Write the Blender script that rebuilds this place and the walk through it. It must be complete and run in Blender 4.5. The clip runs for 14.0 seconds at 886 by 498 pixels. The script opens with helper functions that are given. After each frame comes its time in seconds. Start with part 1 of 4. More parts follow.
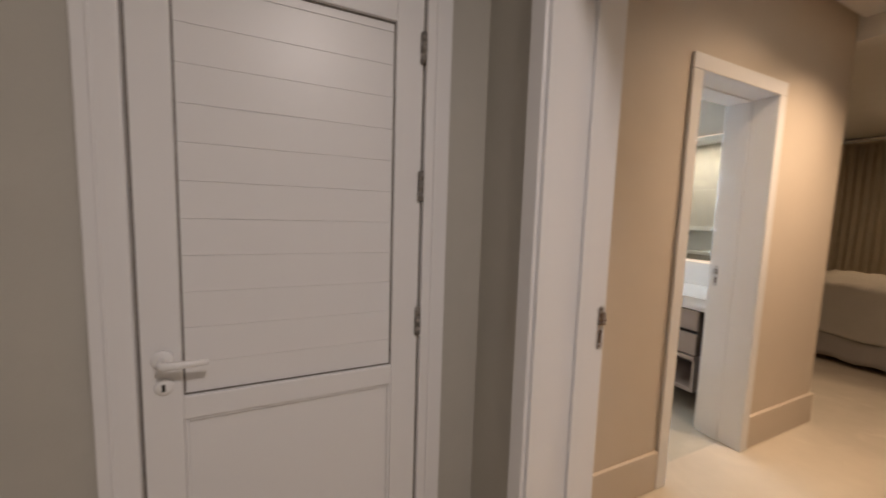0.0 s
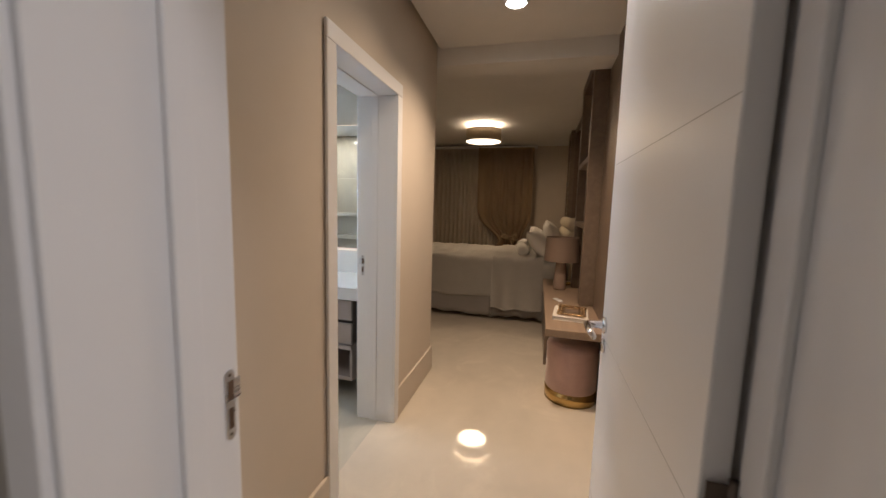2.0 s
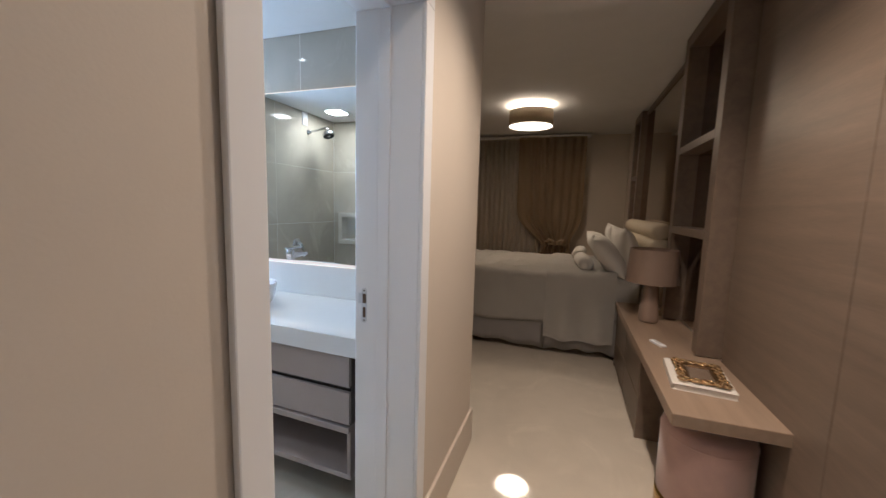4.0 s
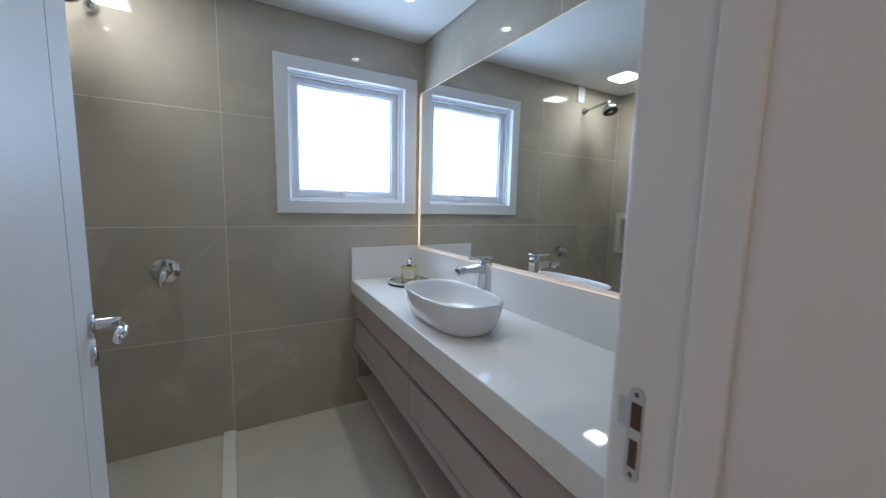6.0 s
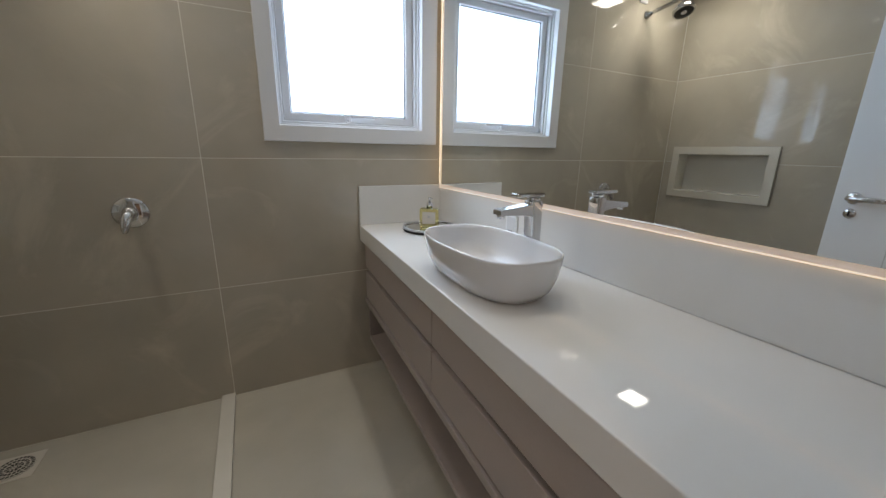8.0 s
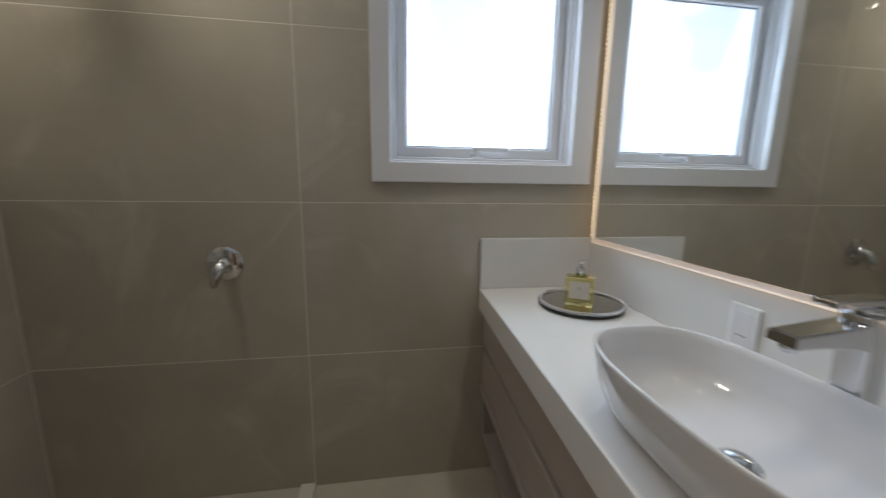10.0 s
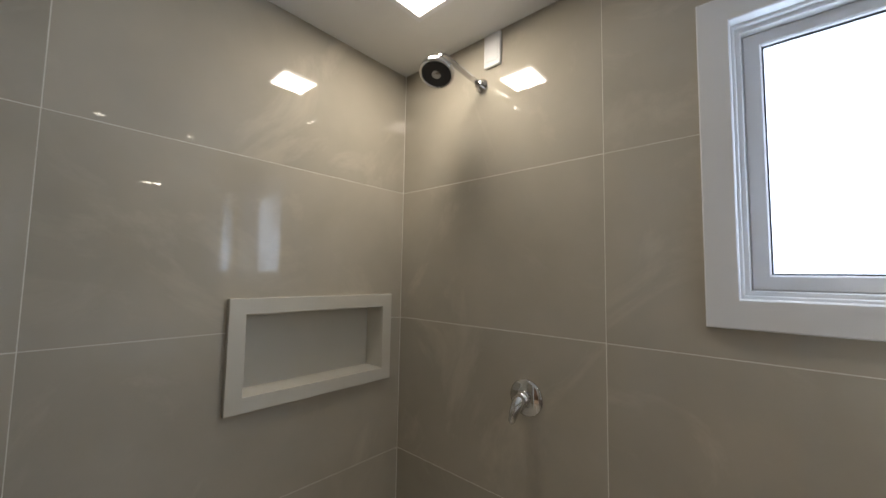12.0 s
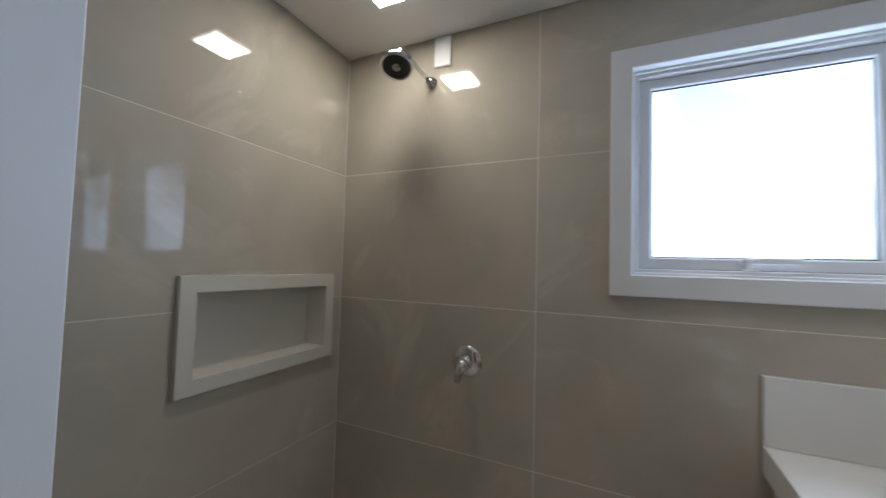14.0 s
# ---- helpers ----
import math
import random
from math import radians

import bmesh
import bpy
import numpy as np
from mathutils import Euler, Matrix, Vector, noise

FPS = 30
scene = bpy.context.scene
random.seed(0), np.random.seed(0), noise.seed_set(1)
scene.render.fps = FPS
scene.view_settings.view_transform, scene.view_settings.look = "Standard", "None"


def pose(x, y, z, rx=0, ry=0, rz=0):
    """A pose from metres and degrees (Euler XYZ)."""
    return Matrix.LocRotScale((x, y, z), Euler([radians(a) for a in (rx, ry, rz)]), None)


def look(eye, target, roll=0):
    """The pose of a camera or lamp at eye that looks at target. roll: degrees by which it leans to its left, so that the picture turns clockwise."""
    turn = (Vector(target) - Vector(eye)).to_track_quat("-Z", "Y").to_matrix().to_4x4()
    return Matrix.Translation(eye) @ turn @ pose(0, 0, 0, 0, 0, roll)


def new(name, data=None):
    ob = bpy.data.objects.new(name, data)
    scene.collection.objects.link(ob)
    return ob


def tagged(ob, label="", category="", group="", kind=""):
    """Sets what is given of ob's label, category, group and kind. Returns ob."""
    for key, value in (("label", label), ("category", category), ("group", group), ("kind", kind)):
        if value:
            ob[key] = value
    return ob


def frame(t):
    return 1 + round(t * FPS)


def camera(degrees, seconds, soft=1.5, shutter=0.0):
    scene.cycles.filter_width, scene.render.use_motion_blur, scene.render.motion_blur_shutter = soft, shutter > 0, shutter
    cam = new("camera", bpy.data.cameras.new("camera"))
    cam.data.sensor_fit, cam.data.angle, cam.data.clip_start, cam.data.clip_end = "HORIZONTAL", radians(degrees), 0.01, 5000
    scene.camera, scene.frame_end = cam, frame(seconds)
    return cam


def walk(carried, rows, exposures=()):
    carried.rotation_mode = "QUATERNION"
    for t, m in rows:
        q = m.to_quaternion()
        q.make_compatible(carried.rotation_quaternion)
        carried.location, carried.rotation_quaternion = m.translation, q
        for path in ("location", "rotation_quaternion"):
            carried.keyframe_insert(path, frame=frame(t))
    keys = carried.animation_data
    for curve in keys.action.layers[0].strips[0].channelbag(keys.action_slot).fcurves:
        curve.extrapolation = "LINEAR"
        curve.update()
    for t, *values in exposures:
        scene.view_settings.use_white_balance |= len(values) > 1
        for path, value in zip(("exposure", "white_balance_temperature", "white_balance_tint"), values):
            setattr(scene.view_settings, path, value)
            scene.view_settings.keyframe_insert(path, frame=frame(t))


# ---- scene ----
cam = camera(100.3, 14.0, 1.4, 0.3)
PATH = [
    (0, (0.348, 0.444, 1.358), (1.204, 2.242, 1.165), 1.8),
    (0.3, (0.382, 0.378, 1.372), (1.481, 2.036, 1.162), 1.6),
    (0.5, (0.402, 0.341, 1.367), (1.621, 1.913, 1.163), 1.6),
    (0.8, (0.444, 0.36, 1.355), (1.826, 1.792, 1.153), 1.2),
    (1, (0.471, 0.387, 1.371), (1.958, 1.706, 1.159), 1.6),
    (1.2, (0.496, 0.453, 1.378), (2.124, 1.596, 1.169), 1.4),
    (1.5, (0.533, 0.553, 1.405), (2.328, 1.407, 1.19), 1.8),
    (1.8, (0.643, 0.645, 1.402), (2.534, 1.256, 1.179), 1.6),
    (2, (0.747, 0.707, 1.402), (2.672, 1.2, 1.178), 1.6),
    (2.2, (0.853, 0.763, 1.405), (2.798, 1.173, 1.183), 1.5),
    (4.3, (1.812, 1.106, 1.391), (3.647, 1.866, 1.16), 1.7),
    (4.5, (1.896, 1.133, 1.387), (3.666, 2.032, 1.15), 1.8),
    (5, (2.091, 1.261, 1.375), (3.66, 2.478, 1.135), 1.8),
    (5.5, (2.299, 1.387, 1.346), (3.593, 2.892, 1.109), 1.3),
    (6, (2.412, 1.501, 1.319), (3.398, 3.225, 1.085), 1.3),
    (6.5, (2.435, 1.621, 1.268), (3.354, 3.377, 0.996), 1.0),
    (7, (2.465, 1.72, 1.237), (3.381, 3.459, 0.866), 1.1),
    (7.2, (2.469, 1.746, 1.226), (3.381, 3.466, 0.767), 1.2),
    (9.3, (2.729, 2.21, 1.249), (3.571, 3.944, 0.718), 0.9),
    (9.5, (2.706, 2.276, 1.255), (3.5, 4.046, 0.77), 0.9),
    (10, (2.683, 2.385, 1.252), (2.991, 4.331, 0.905), 0.8),
    (10.5, (2.748, 2.52, 1.293), (2.262, 4.43, 0.954), 1.2),
    (11, (2.765, 2.571, 1.297), (1.804, 4.307, 1.046), 1.3),
    (11.5, (2.765, 2.589, 1.338), (1.553, 4.178, 1.255), 1.1),
    (12, (2.773, 2.609, 1.375), (1.441, 4.094, 1.522), 1.0),
    (12.5, (2.761, 2.618, 1.388), (1.388, 4.051, 1.638), 1.0),
    (13, (2.745, 2.59, 1.379), (1.396, 4.04, 1.636), 1.0),
    (13.5, (2.715, 2.512, 1.372), (1.411, 4.015, 1.572), 1.0),
    (14, (2.657, 2.364, 1.345), (1.81, 4.173, 1.433), 1.6),
]
EXPOSURE = [
    (0, 0.80, 6600, 12),
    (0.8, 0.66, 6350, 11),
    (1.5, 0.66, 5950, 10),
    (2.2, 0.62, 5950, 9),
    (4.3, 0.58, 5150, 8),
    (5.0, 0.20, 5250, 8),
    (6.0, -0.10, 5500, 9),
    (7.2, -0.16, 6150, 11),
    (9.5, -0.24, 6450, 11),
    (10.0, -0.52, 6500, 11),
    (10.5, -0.54, 6750, 11),
    (11.0, -0.36, 6700, 11),
    (11.5, -0.06, 6750, 12),
    (12.0, -0.20, 6600, 12),
    (12.5, -0.30, 6600, 12),
    (13.5, -0.36, 6450, 12),
    (14, -0.44, 6100, 12),
]
walk(cam, [(t, look(eye, target, roll)) for t, eye, target, roll in PATH], EXPOSURE)

# ---- world and lights ----
world = bpy.data.worlds.new("sky")
scene.world = world
world.use_nodes = True
sky = world.node_tree.nodes.new("ShaderNodeTexSky")
sky.sky_type, sky.sun_disc = "NISHITA", False
sky.sun_elevation, sky.sun_rotation = radians(50), radians(200)
world.node_tree.links.new(sky.outputs[0], world.node_tree.nodes["Background"].inputs[0])
world.node_tree.nodes["Background"].inputs[1].default_value = 0.1


def lamp(name, kind, m, power, colour, size=0.1, size_y=None, spread=None):
    data = bpy.data.lights.new(name, kind)
    data.energy, data.color = power, colour
    if kind == "AREA":
        data.size = size
        data.shape = "DISK" if "bedroom" in name else "SQUARE"
        if size_y:
            data.shape, data.size_y = "RECTANGLE", size_y
        if spread:
            data.spread = radians(spread)
    elif kind == "SPOT":
        data.shadow_soft_size, data.spot_size, data.spot_blend = size, radians(spread or 110), 1.0
    else:
        data.shadow_soft_size = size
    ob = new(name, data)
    ob.matrix_world = m
    return ob


WARM, NEUTRAL, COOL = (1.0, 0.715, 0.47), (1.0, 0.92, 0.77), (0.64, 0.81, 1.0)
lamp("window_daylight", "AREA", pose(3.06, 3.985, 1.695, -90, 0, 0), 12.5, COOL, 0.66, 0.68)
lamp("panel_light", "AREA", pose(1.893, 3.442, 2.336), 5.6, NEUTRAL, 0.165)
for y in (3.33, 2.84):
    lamp("bath_spot", "SPOT", pose(3.23, y, 2.34), 12, NEUTRAL, 0.03, spread=100)
# added fill for the hall, out of view and without a fixture
lamp("hall_light", "AREA", pose(0.62, -0.35, 2.62), 15, (1.0, 0.89, 0.84), 0.3)
lamp("corridor_light", "SPOT", pose(3.15, 0.91, 2.61), 84, WARM, 0.05, spread=126)
lamp("corridor_light", "SPOT", pose(2.45, 0.91, 2.61), 30, WARM, 0.05, spread=140)
lamp("bedroom_light_down", "AREA", pose(6.46, 1.585, 2.39), 8.0, (1.0, 0.67, 0.39), 0.44)
lamp("bedroom_light_up", "AREA", pose(6.46, 1.585, 2.60, 180), 3.6, (1.0, 0.65, 0.37), 0.44)


# ---- materials ----
def node(tree, kind, **sets):
    n = tree.nodes.new(kind)
    for key, value in sets.items():
        n.inputs[key].default_value = value
    return n


def material(name, colour, rough=0.5, metal=0.0, vary=0.08, scale=6.0, grain=60.0, bump=0.02, coat=0.0, stretch=(1, 1, 1), ior=1.5, second=None, spec=0.5, rough_vary=0.1, sheen=0.0):
    """A painted, woven, wooden or stone surface: two scales of colour change, uneven gloss and a fine relief."""
    m = bpy.data.materials.new(name)
    m.use_nodes = True
    t = m.node_tree
    b = t.nodes["Principled BSDF"]
    b.inputs["Metallic"].default_value, b.inputs["IOR"].default_value = metal, ior
    b.inputs["Coat Weight"].default_value, b.inputs["Coat Roughness"].default_value = coat, 0.03
    b.inputs["Specular IOR Level"].default_value = spec
    if sheen:
        b.inputs["Sheen Weight"].default_value = sheen
    pos = t.nodes.new("ShaderNodeNewGeometry")
    mapping = node(t, "ShaderNodeMapping", Scale=stretch)
    t.links.new(pos.outputs["Position"], mapping.inputs[0])
    big = node(t, "ShaderNodeTexNoise", Scale=scale, Detail=5.0, Distortion=0.6)
    fine = node(t, "ShaderNodeTexNoise", Scale=grain, Detail=4.0)
    for n in (big, fine):
        t.links.new(mapping.outputs[0], n.inputs["Vector"])
    mixed = node(t, "ShaderNodeMix")
    mixed.inputs["Factor"].default_value = 0.3
    t.links.new(big.outputs["Fac"], mixed.inputs["A"])
    t.links.new(fine.outputs["Fac"], mixed.inputs["B"])
    ramp = t.nodes.new("ShaderNodeValToRGB")
    dark = [c * (1 - vary) for c in colour]
    light = second or [min(1, c * (1 + vary)) for c in colour]
    ramp.color_ramp.elements[0].position, ramp.color_ramp.elements[1].position = 0.32, 0.68
    ramp.color_ramp.elements[0].color, ramp.color_ramp.elements[1].color = (*dark, 1), (*light, 1)
    t.links.new(mixed.outputs["Result"], ramp.inputs[0])
    t.links.new(ramp.outputs[0], b.inputs["Base Color"])
    gloss = node(t, "ShaderNodeMapRange")
    gloss.inputs["To Min"].default_value, gloss.inputs["To Max"].default_value = rough * (1 - rough_vary), rough * (1 + rough_vary)
    t.links.new(big.outputs["Fac"], gloss.inputs["Value"])
    t.links.new(gloss.outputs[0], b.inputs["Roughness"])
    if bump:
        relief = node(t, "ShaderNodeBump", Strength=bump, Distance=0.004)
        t.links.new(fine.outputs["Fac"], relief.inputs["Height"])
        t.links.new(relief.outputs[0], b.inputs["Normal"])
    return m


def stone(name, colour, rough, veins=0.1, scale=1.1, green=(1, 1, 1)):
    """Polished porcelain with clouds and faint lighter veins, each piece a little different."""
    m = material(name, colour, rough, vary=0.13, scale=scale, grain=4.5, bump=0.0, ior=1.52)
    t = m.node_tree
    b, ramp = t.nodes["Principled BSDF"], next(n for n in t.nodes if n.type == "VALTORGB")
    pos = next(n for n in t.nodes if n.type == "NEW_GEOMETRY")
    info = t.nodes.new("ShaderNodeObjectInfo")
    shift = node(t, "ShaderNodeVectorMath")
    shift.operation = "MULTIPLY_ADD"
    shift.inputs[1].default_value = (1, 1, 1)
    spread = node(t, "ShaderNodeVectorMath")
    spread.operation = "SCALE"
    spread.inputs[0].default_value, spread.inputs["Scale"].default_value = (7, 5, 9), 1
    t.links.new(info.outputs["Random"], spread.inputs["Scale"])
    t.links.new(pos.outputs["Position"], shift.inputs[0])
    t.links.new(spread.outputs[0], shift.inputs[2])
    mapping = next(n for n in t.nodes if n.type == "MAPPING")
    t.links.new(shift.outputs[0], mapping.inputs[0])
    vein = node(t, "ShaderNodeTexNoise", Scale=1.6, Detail=8.0, Roughness=0.62, Distortion=1.8)
    t.links.new(shift.outputs[0], vein.inputs["Vector"])
    lift = t.nodes.new("ShaderNodeValToRGB")
    lift.color_ramp.elements[0].position, lift.color_ramp.elements[0].color = 0.55, (0, 0, 0, 1)
    lift.color_ramp.elements[1].position, lift.color_ramp.elements[1].color = 0.78, (1, 1, 1, 1)
    t.links.new(vein.outputs["Fac"], lift.inputs[0])
    amount = node(t, "ShaderNodeMath")
    amount.operation = "MULTIPLY"
    amount.inputs[1].default_value = veins
    t.links.new(lift.outputs[0], amount.inputs[0])
    mix = t.nodes.new("ShaderNodeMixRGB")
    mix.inputs[2].default_value = (*[min(1, c * 1.7) for c in colour], 1)
    t.links.new(amount.outputs[0], mix.inputs[0])
    t.links.new(ramp.outputs[0], mix.inputs[1])
    t.links.new(mix.outputs[0], b.inputs["Base Color"])
    return m


def glow(name, colour, strength):
    m = bpy.data.materials.new(name)
    m.use_nodes = True
    b = m.node_tree.nodes["Principled BSDF"]
    b.inputs["Base Color"].default_value = (0.8, 0.8, 0.8, 1)
    b.inputs["Emission Color"].default_value, b.inputs["Emission Strength"].default_value = (*colour, 1), strength
    return m


def clear(name, colour, rough=0.0, ior=1.45):
    m = bpy.data.materials.new(name)
    m.use_nodes = True
    b = m.node_tree.nodes["Principled BSDF"]
    b.inputs["Base Color"].default_value, b.inputs["Roughness"].default_value = (*colour, 1), rough
    b.inputs["Transmission Weight"].default_value, b.inputs["IOR"].default_value = 1.0, ior
    return m


def frosted(name):
    """Acid-etched glass: lets light through widely; dim clouds of the garden behind are painted into its colour."""
    m = bpy.data.materials.new(name)
    m.use_nodes = True
    t = m.node_tree
    t.nodes.remove(t.nodes["Principled BSDF"])
    through_light, gloss = t.nodes.new("ShaderNodeBsdfTranslucent"), node(t, "ShaderNodeBsdfGlossy", Roughness=0.35)
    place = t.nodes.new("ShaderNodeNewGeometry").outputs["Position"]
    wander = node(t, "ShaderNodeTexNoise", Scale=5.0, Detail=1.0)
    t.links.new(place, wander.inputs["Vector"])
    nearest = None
    # glass colour darkens near these points, imitating weaker light from outside
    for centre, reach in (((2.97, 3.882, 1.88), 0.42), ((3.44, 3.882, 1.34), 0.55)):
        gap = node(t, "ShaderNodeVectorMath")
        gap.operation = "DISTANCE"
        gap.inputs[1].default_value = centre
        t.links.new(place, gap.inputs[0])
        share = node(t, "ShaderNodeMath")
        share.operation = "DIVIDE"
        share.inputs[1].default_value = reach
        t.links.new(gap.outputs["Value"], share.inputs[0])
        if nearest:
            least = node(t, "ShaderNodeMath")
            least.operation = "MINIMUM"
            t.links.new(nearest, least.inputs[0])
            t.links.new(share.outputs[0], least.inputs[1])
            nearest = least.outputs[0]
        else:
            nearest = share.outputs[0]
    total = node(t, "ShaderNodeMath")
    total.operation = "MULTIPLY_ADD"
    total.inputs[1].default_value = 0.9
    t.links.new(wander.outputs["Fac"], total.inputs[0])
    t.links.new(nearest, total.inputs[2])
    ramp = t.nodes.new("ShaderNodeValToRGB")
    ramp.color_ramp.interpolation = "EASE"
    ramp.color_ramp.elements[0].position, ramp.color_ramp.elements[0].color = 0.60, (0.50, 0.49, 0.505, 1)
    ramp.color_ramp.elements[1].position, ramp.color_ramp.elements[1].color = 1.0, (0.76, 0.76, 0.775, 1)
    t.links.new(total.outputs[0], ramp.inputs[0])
    t.links.new(ramp.outputs[0], through_light.inputs[0])
    mix = node(t, "ShaderNodeMixShader", Fac=0.06)
    t.links.new(through_light.outputs[0], mix.inputs[1])
    t.links.new(gloss.outputs[0], mix.inputs[2])
    t.links.new(mix.outputs[0], t.nodes["Material Output"].inputs[0])
    return m


M = dict(
    wall=material("beige wall paint", (0.61, 0.54, 0.455), 0.55, vary=0.02, bump=0.05, grain=180),
    hall=material("grey wall paint", (0.45, 0.435, 0.395), 0.55, vary=0.03, bump=0.05, grain=180),
    ceiling=material("white ceiling paint", (0.74, 0.73, 0.71), 0.8, vary=0.02, bump=0.03, grain=200),
    white=material("white lacquer", (0.78, 0.78, 0.79), 0.28, vary=0.004, rough_vary=0.02, bump=0.0, grain=90),
    door=material("satin white door", (0.76, 0.755, 0.755), 0.38, vary=0.004, rough_vary=0.02, bump=0.0, grain=120),
    pvc=material("white aluminium", (0.75, 0.75, 0.765), 0.35, vary=0.004, rough_vary=0.02, bump=0.0),
    # grey that paints groove shade; also used for small print and buttons
    groove=material("groove shade and print grey", (0.52, 0.51, 0.50), 0.7, vary=0.05),
    tile=stone("polished greige tile", (0.475, 0.433, 0.36), 0.014, 0.42),
    grout=material("pale grout", (0.80, 0.78, 0.72), 0.85, vary=0.05, bump=0.1),
    floor=stone("polished cream porcelain", (0.60, 0.54, 0.45), 0.025, 0.22, 0.8),
    bathfloor=stone("polished pale porcelain", (0.50, 0.47, 0.40), 0.03, 0.2, 0.8),
    quartz=material("white quartz", (0.745, 0.732, 0.715), 0.03, vary=0.015, grain=300, bump=0.0),
    niche=material("cream quartz", (0.66, 0.63, 0.56), 0.2, vary=0.02, grain=300, bump=0.0),
    taupe=material("taupe lacquered board", (0.37, 0.315, 0.29), 0.42, vary=0.05, scale=3, grain=160, bump=0.03),
    # taupe with recess shade put into its colour
    taupe_dark=material("taupe board darkened as shade", (0.13, 0.105, 0.095), 0.6, vary=0.06),
    ceramic=material("white glazed ceramic", (0.74, 0.735, 0.75), 0.03, vary=0.01, bump=0.0, rough_vary=0.0, coat=0.8),
    chrome=material("polished chrome", (0.70, 0.705, 0.72), 0.02, metal=1.0, vary=0.02, bump=0.0),
    steel=material("brushed steel", (0.62, 0.62, 0.63), 0.28, metal=1.0, vary=0.05, grain=200, stretch=(1, 1, 12)),
    bronze=material("dark bronze hinge", (0.16, 0.13, 0.11), 0.45, metal=0.8, vary=0.15),
    black=material("black rubber", (0.02, 0.02, 0.022), 0.5, vary=0.1),
    cavity=material("raw wood cavity", (0.10, 0.06, 0.035), 0.9, vary=0.3, scale=60),
    seal=material("grey rubber seal", (0.20, 0.185, 0.17), 0.6, vary=0.06),
    dark=material("dark cavity", (0.025, 0.022, 0.02), 0.8, vary=0.1),
    mirror=material("silvered mirror", (0.90, 0.92, 0.91), 0.004, metal=1.0, vary=0.0, bump=0.0, rough_vary=0.0),
    bronze_mirror=material("bronze mirror", (0.42, 0.36, 0.30), 0.03, metal=1.0, vary=0.02, bump=0.0),
    frosted=frosted("frosted glass"),
    led=glow("warm led diode", (1.0, 0.80, 0.50), 5.0),
    # tape glow; on the profile edges it imitates led light falling there
    led_soft=glow("warm led tape", (1.0, 0.66, 0.34), 0.42),
    led_line=glow("warm led line", (1.0, 0.74, 0.46), 0.95),
    # weak emission paints the led light on the lower profile
    led_band=glow("profile with led light as glow", (1.0, 0.58, 0.31), 0.22),
    plate=material("smoked mirror plate", (0.50, 0.49, 0.45), 0.02, metal=1.0, vary=0.0, bump=0.0),
    panel=glow("led diffuser", (1.0, 0.95, 0.84), 9.0),
    spot=glow("downlight lens", (1.0, 0.93, 0.8), 14.0),
    warm_disc=glow("warm lamp diffuser", (1.0, 0.80, 0.55), 2.6),
    wood=material("walnut veneer panel", (0.165, 0.122, 0.09), 0.4, vary=0.18, scale=3, grain=40, stretch=(0.5, 6, 6), bump=0.05),
    wood_light=material("honey oak top", (0.31, 0.225, 0.16), 0.4, vary=0.12, scale=3, grain=40, stretch=(0.6, 8, 8), bump=0.05),
    linen=material("white cotton", (0.72, 0.69, 0.64), 0.9, vary=0.03, grain=300, bump=0.25, sheen=0.2),
    skirt=material("grey bed skirt cloth", (0.55, 0.52, 0.50), 0.9, vary=0.04, grain=300, bump=0.25),
    cream=material("cream leatherette", (0.66, 0.58, 0.44), 0.5, vary=0.04, grain=150, bump=0.1),
    drape=material("camel drape", (0.45, 0.335, 0.21), 0.85, vary=0.08, grain=250, bump=0.2, stretch=(1, 1, 0.3)),
    sheer=material("ecru sheer curtain", (0.64, 0.57, 0.46), 0.9, vary=0.05, grain=250, bump=0.2),
    shade=material("taupe satin lampshade", (0.25, 0.18, 0.14), 0.35, vary=0.05, grain=250),
    lampbase=material("mushroom glazed ceramic", (0.33, 0.24, 0.19), 0.18, vary=0.05, coat=0.5),
    velvet=material("dusty pink velvet", (0.50, 0.33, 0.29), 0.9, vary=0.10, scale=9, grain=200, bump=0.15, sheen=0.6),
    brass=material("polished brass", (0.62, 0.42, 0.16), 0.18, metal=1.0, vary=0.05, bump=0.0),
    # gilt copy with the shade between the leaves put into its colour
    gilt_dark=material("antique gilt darkened as shade", (0.16, 0.10, 0.05), 0.4, metal=0.8, vary=0.3, scale=40),
    gilt=material("antique gilt", (0.55, 0.39, 0.21), 0.25, metal=0.9, vary=0.3, scale=40),
    paper=material("book paper", (0.70, 0.66, 0.60), 0.8, vary=0.03),
    drum=material("brown drum fabric", (0.52, 0.42, 0.29), 0.8, vary=0.06, grain=300, bump=0.2),
    perfume=clear("pale yellow perfume", (0.93, 0.86, 0.42), 0.0, 1.36),
    glass=clear("clear glass", (0.97, 0.98, 0.98)),
)


# ---- mesh helpers ----
def link_mesh(name, bm, mat, smooth=False):
    me = bpy.data.meshes.new(name)
    bmesh.ops.recalc_face_normals(bm, faces=bm.faces)
    bm.to_mesh(me)
    bm.free()
    for poly in me.polygons:
        poly.use_smooth = smooth
    for x in mat if isinstance(mat, (list, tuple)) else [mat]:
        me.materials.append(M[x] if isinstance(x, str) else x)
    return new(name, me)


def thing(name, label, category, at, group="", kind=""):
    """An Empty at the base of a thing; its parts are built in world metres."""
    e = new(name)
    e.empty_display_size = 0.05
    e.location = at
    return tagged(e, label, category, group, kind)


def hang(child, parent):
    child.parent = parent
    child.matrix_parent_inverse = Matrix.Translation(-parent.location)
    return child


def part(name, bm, mat, parent, label="", smooth=False):
    ob = hang(link_mesh(name, bm, mat, smooth), parent)
    return tagged(ob, label)


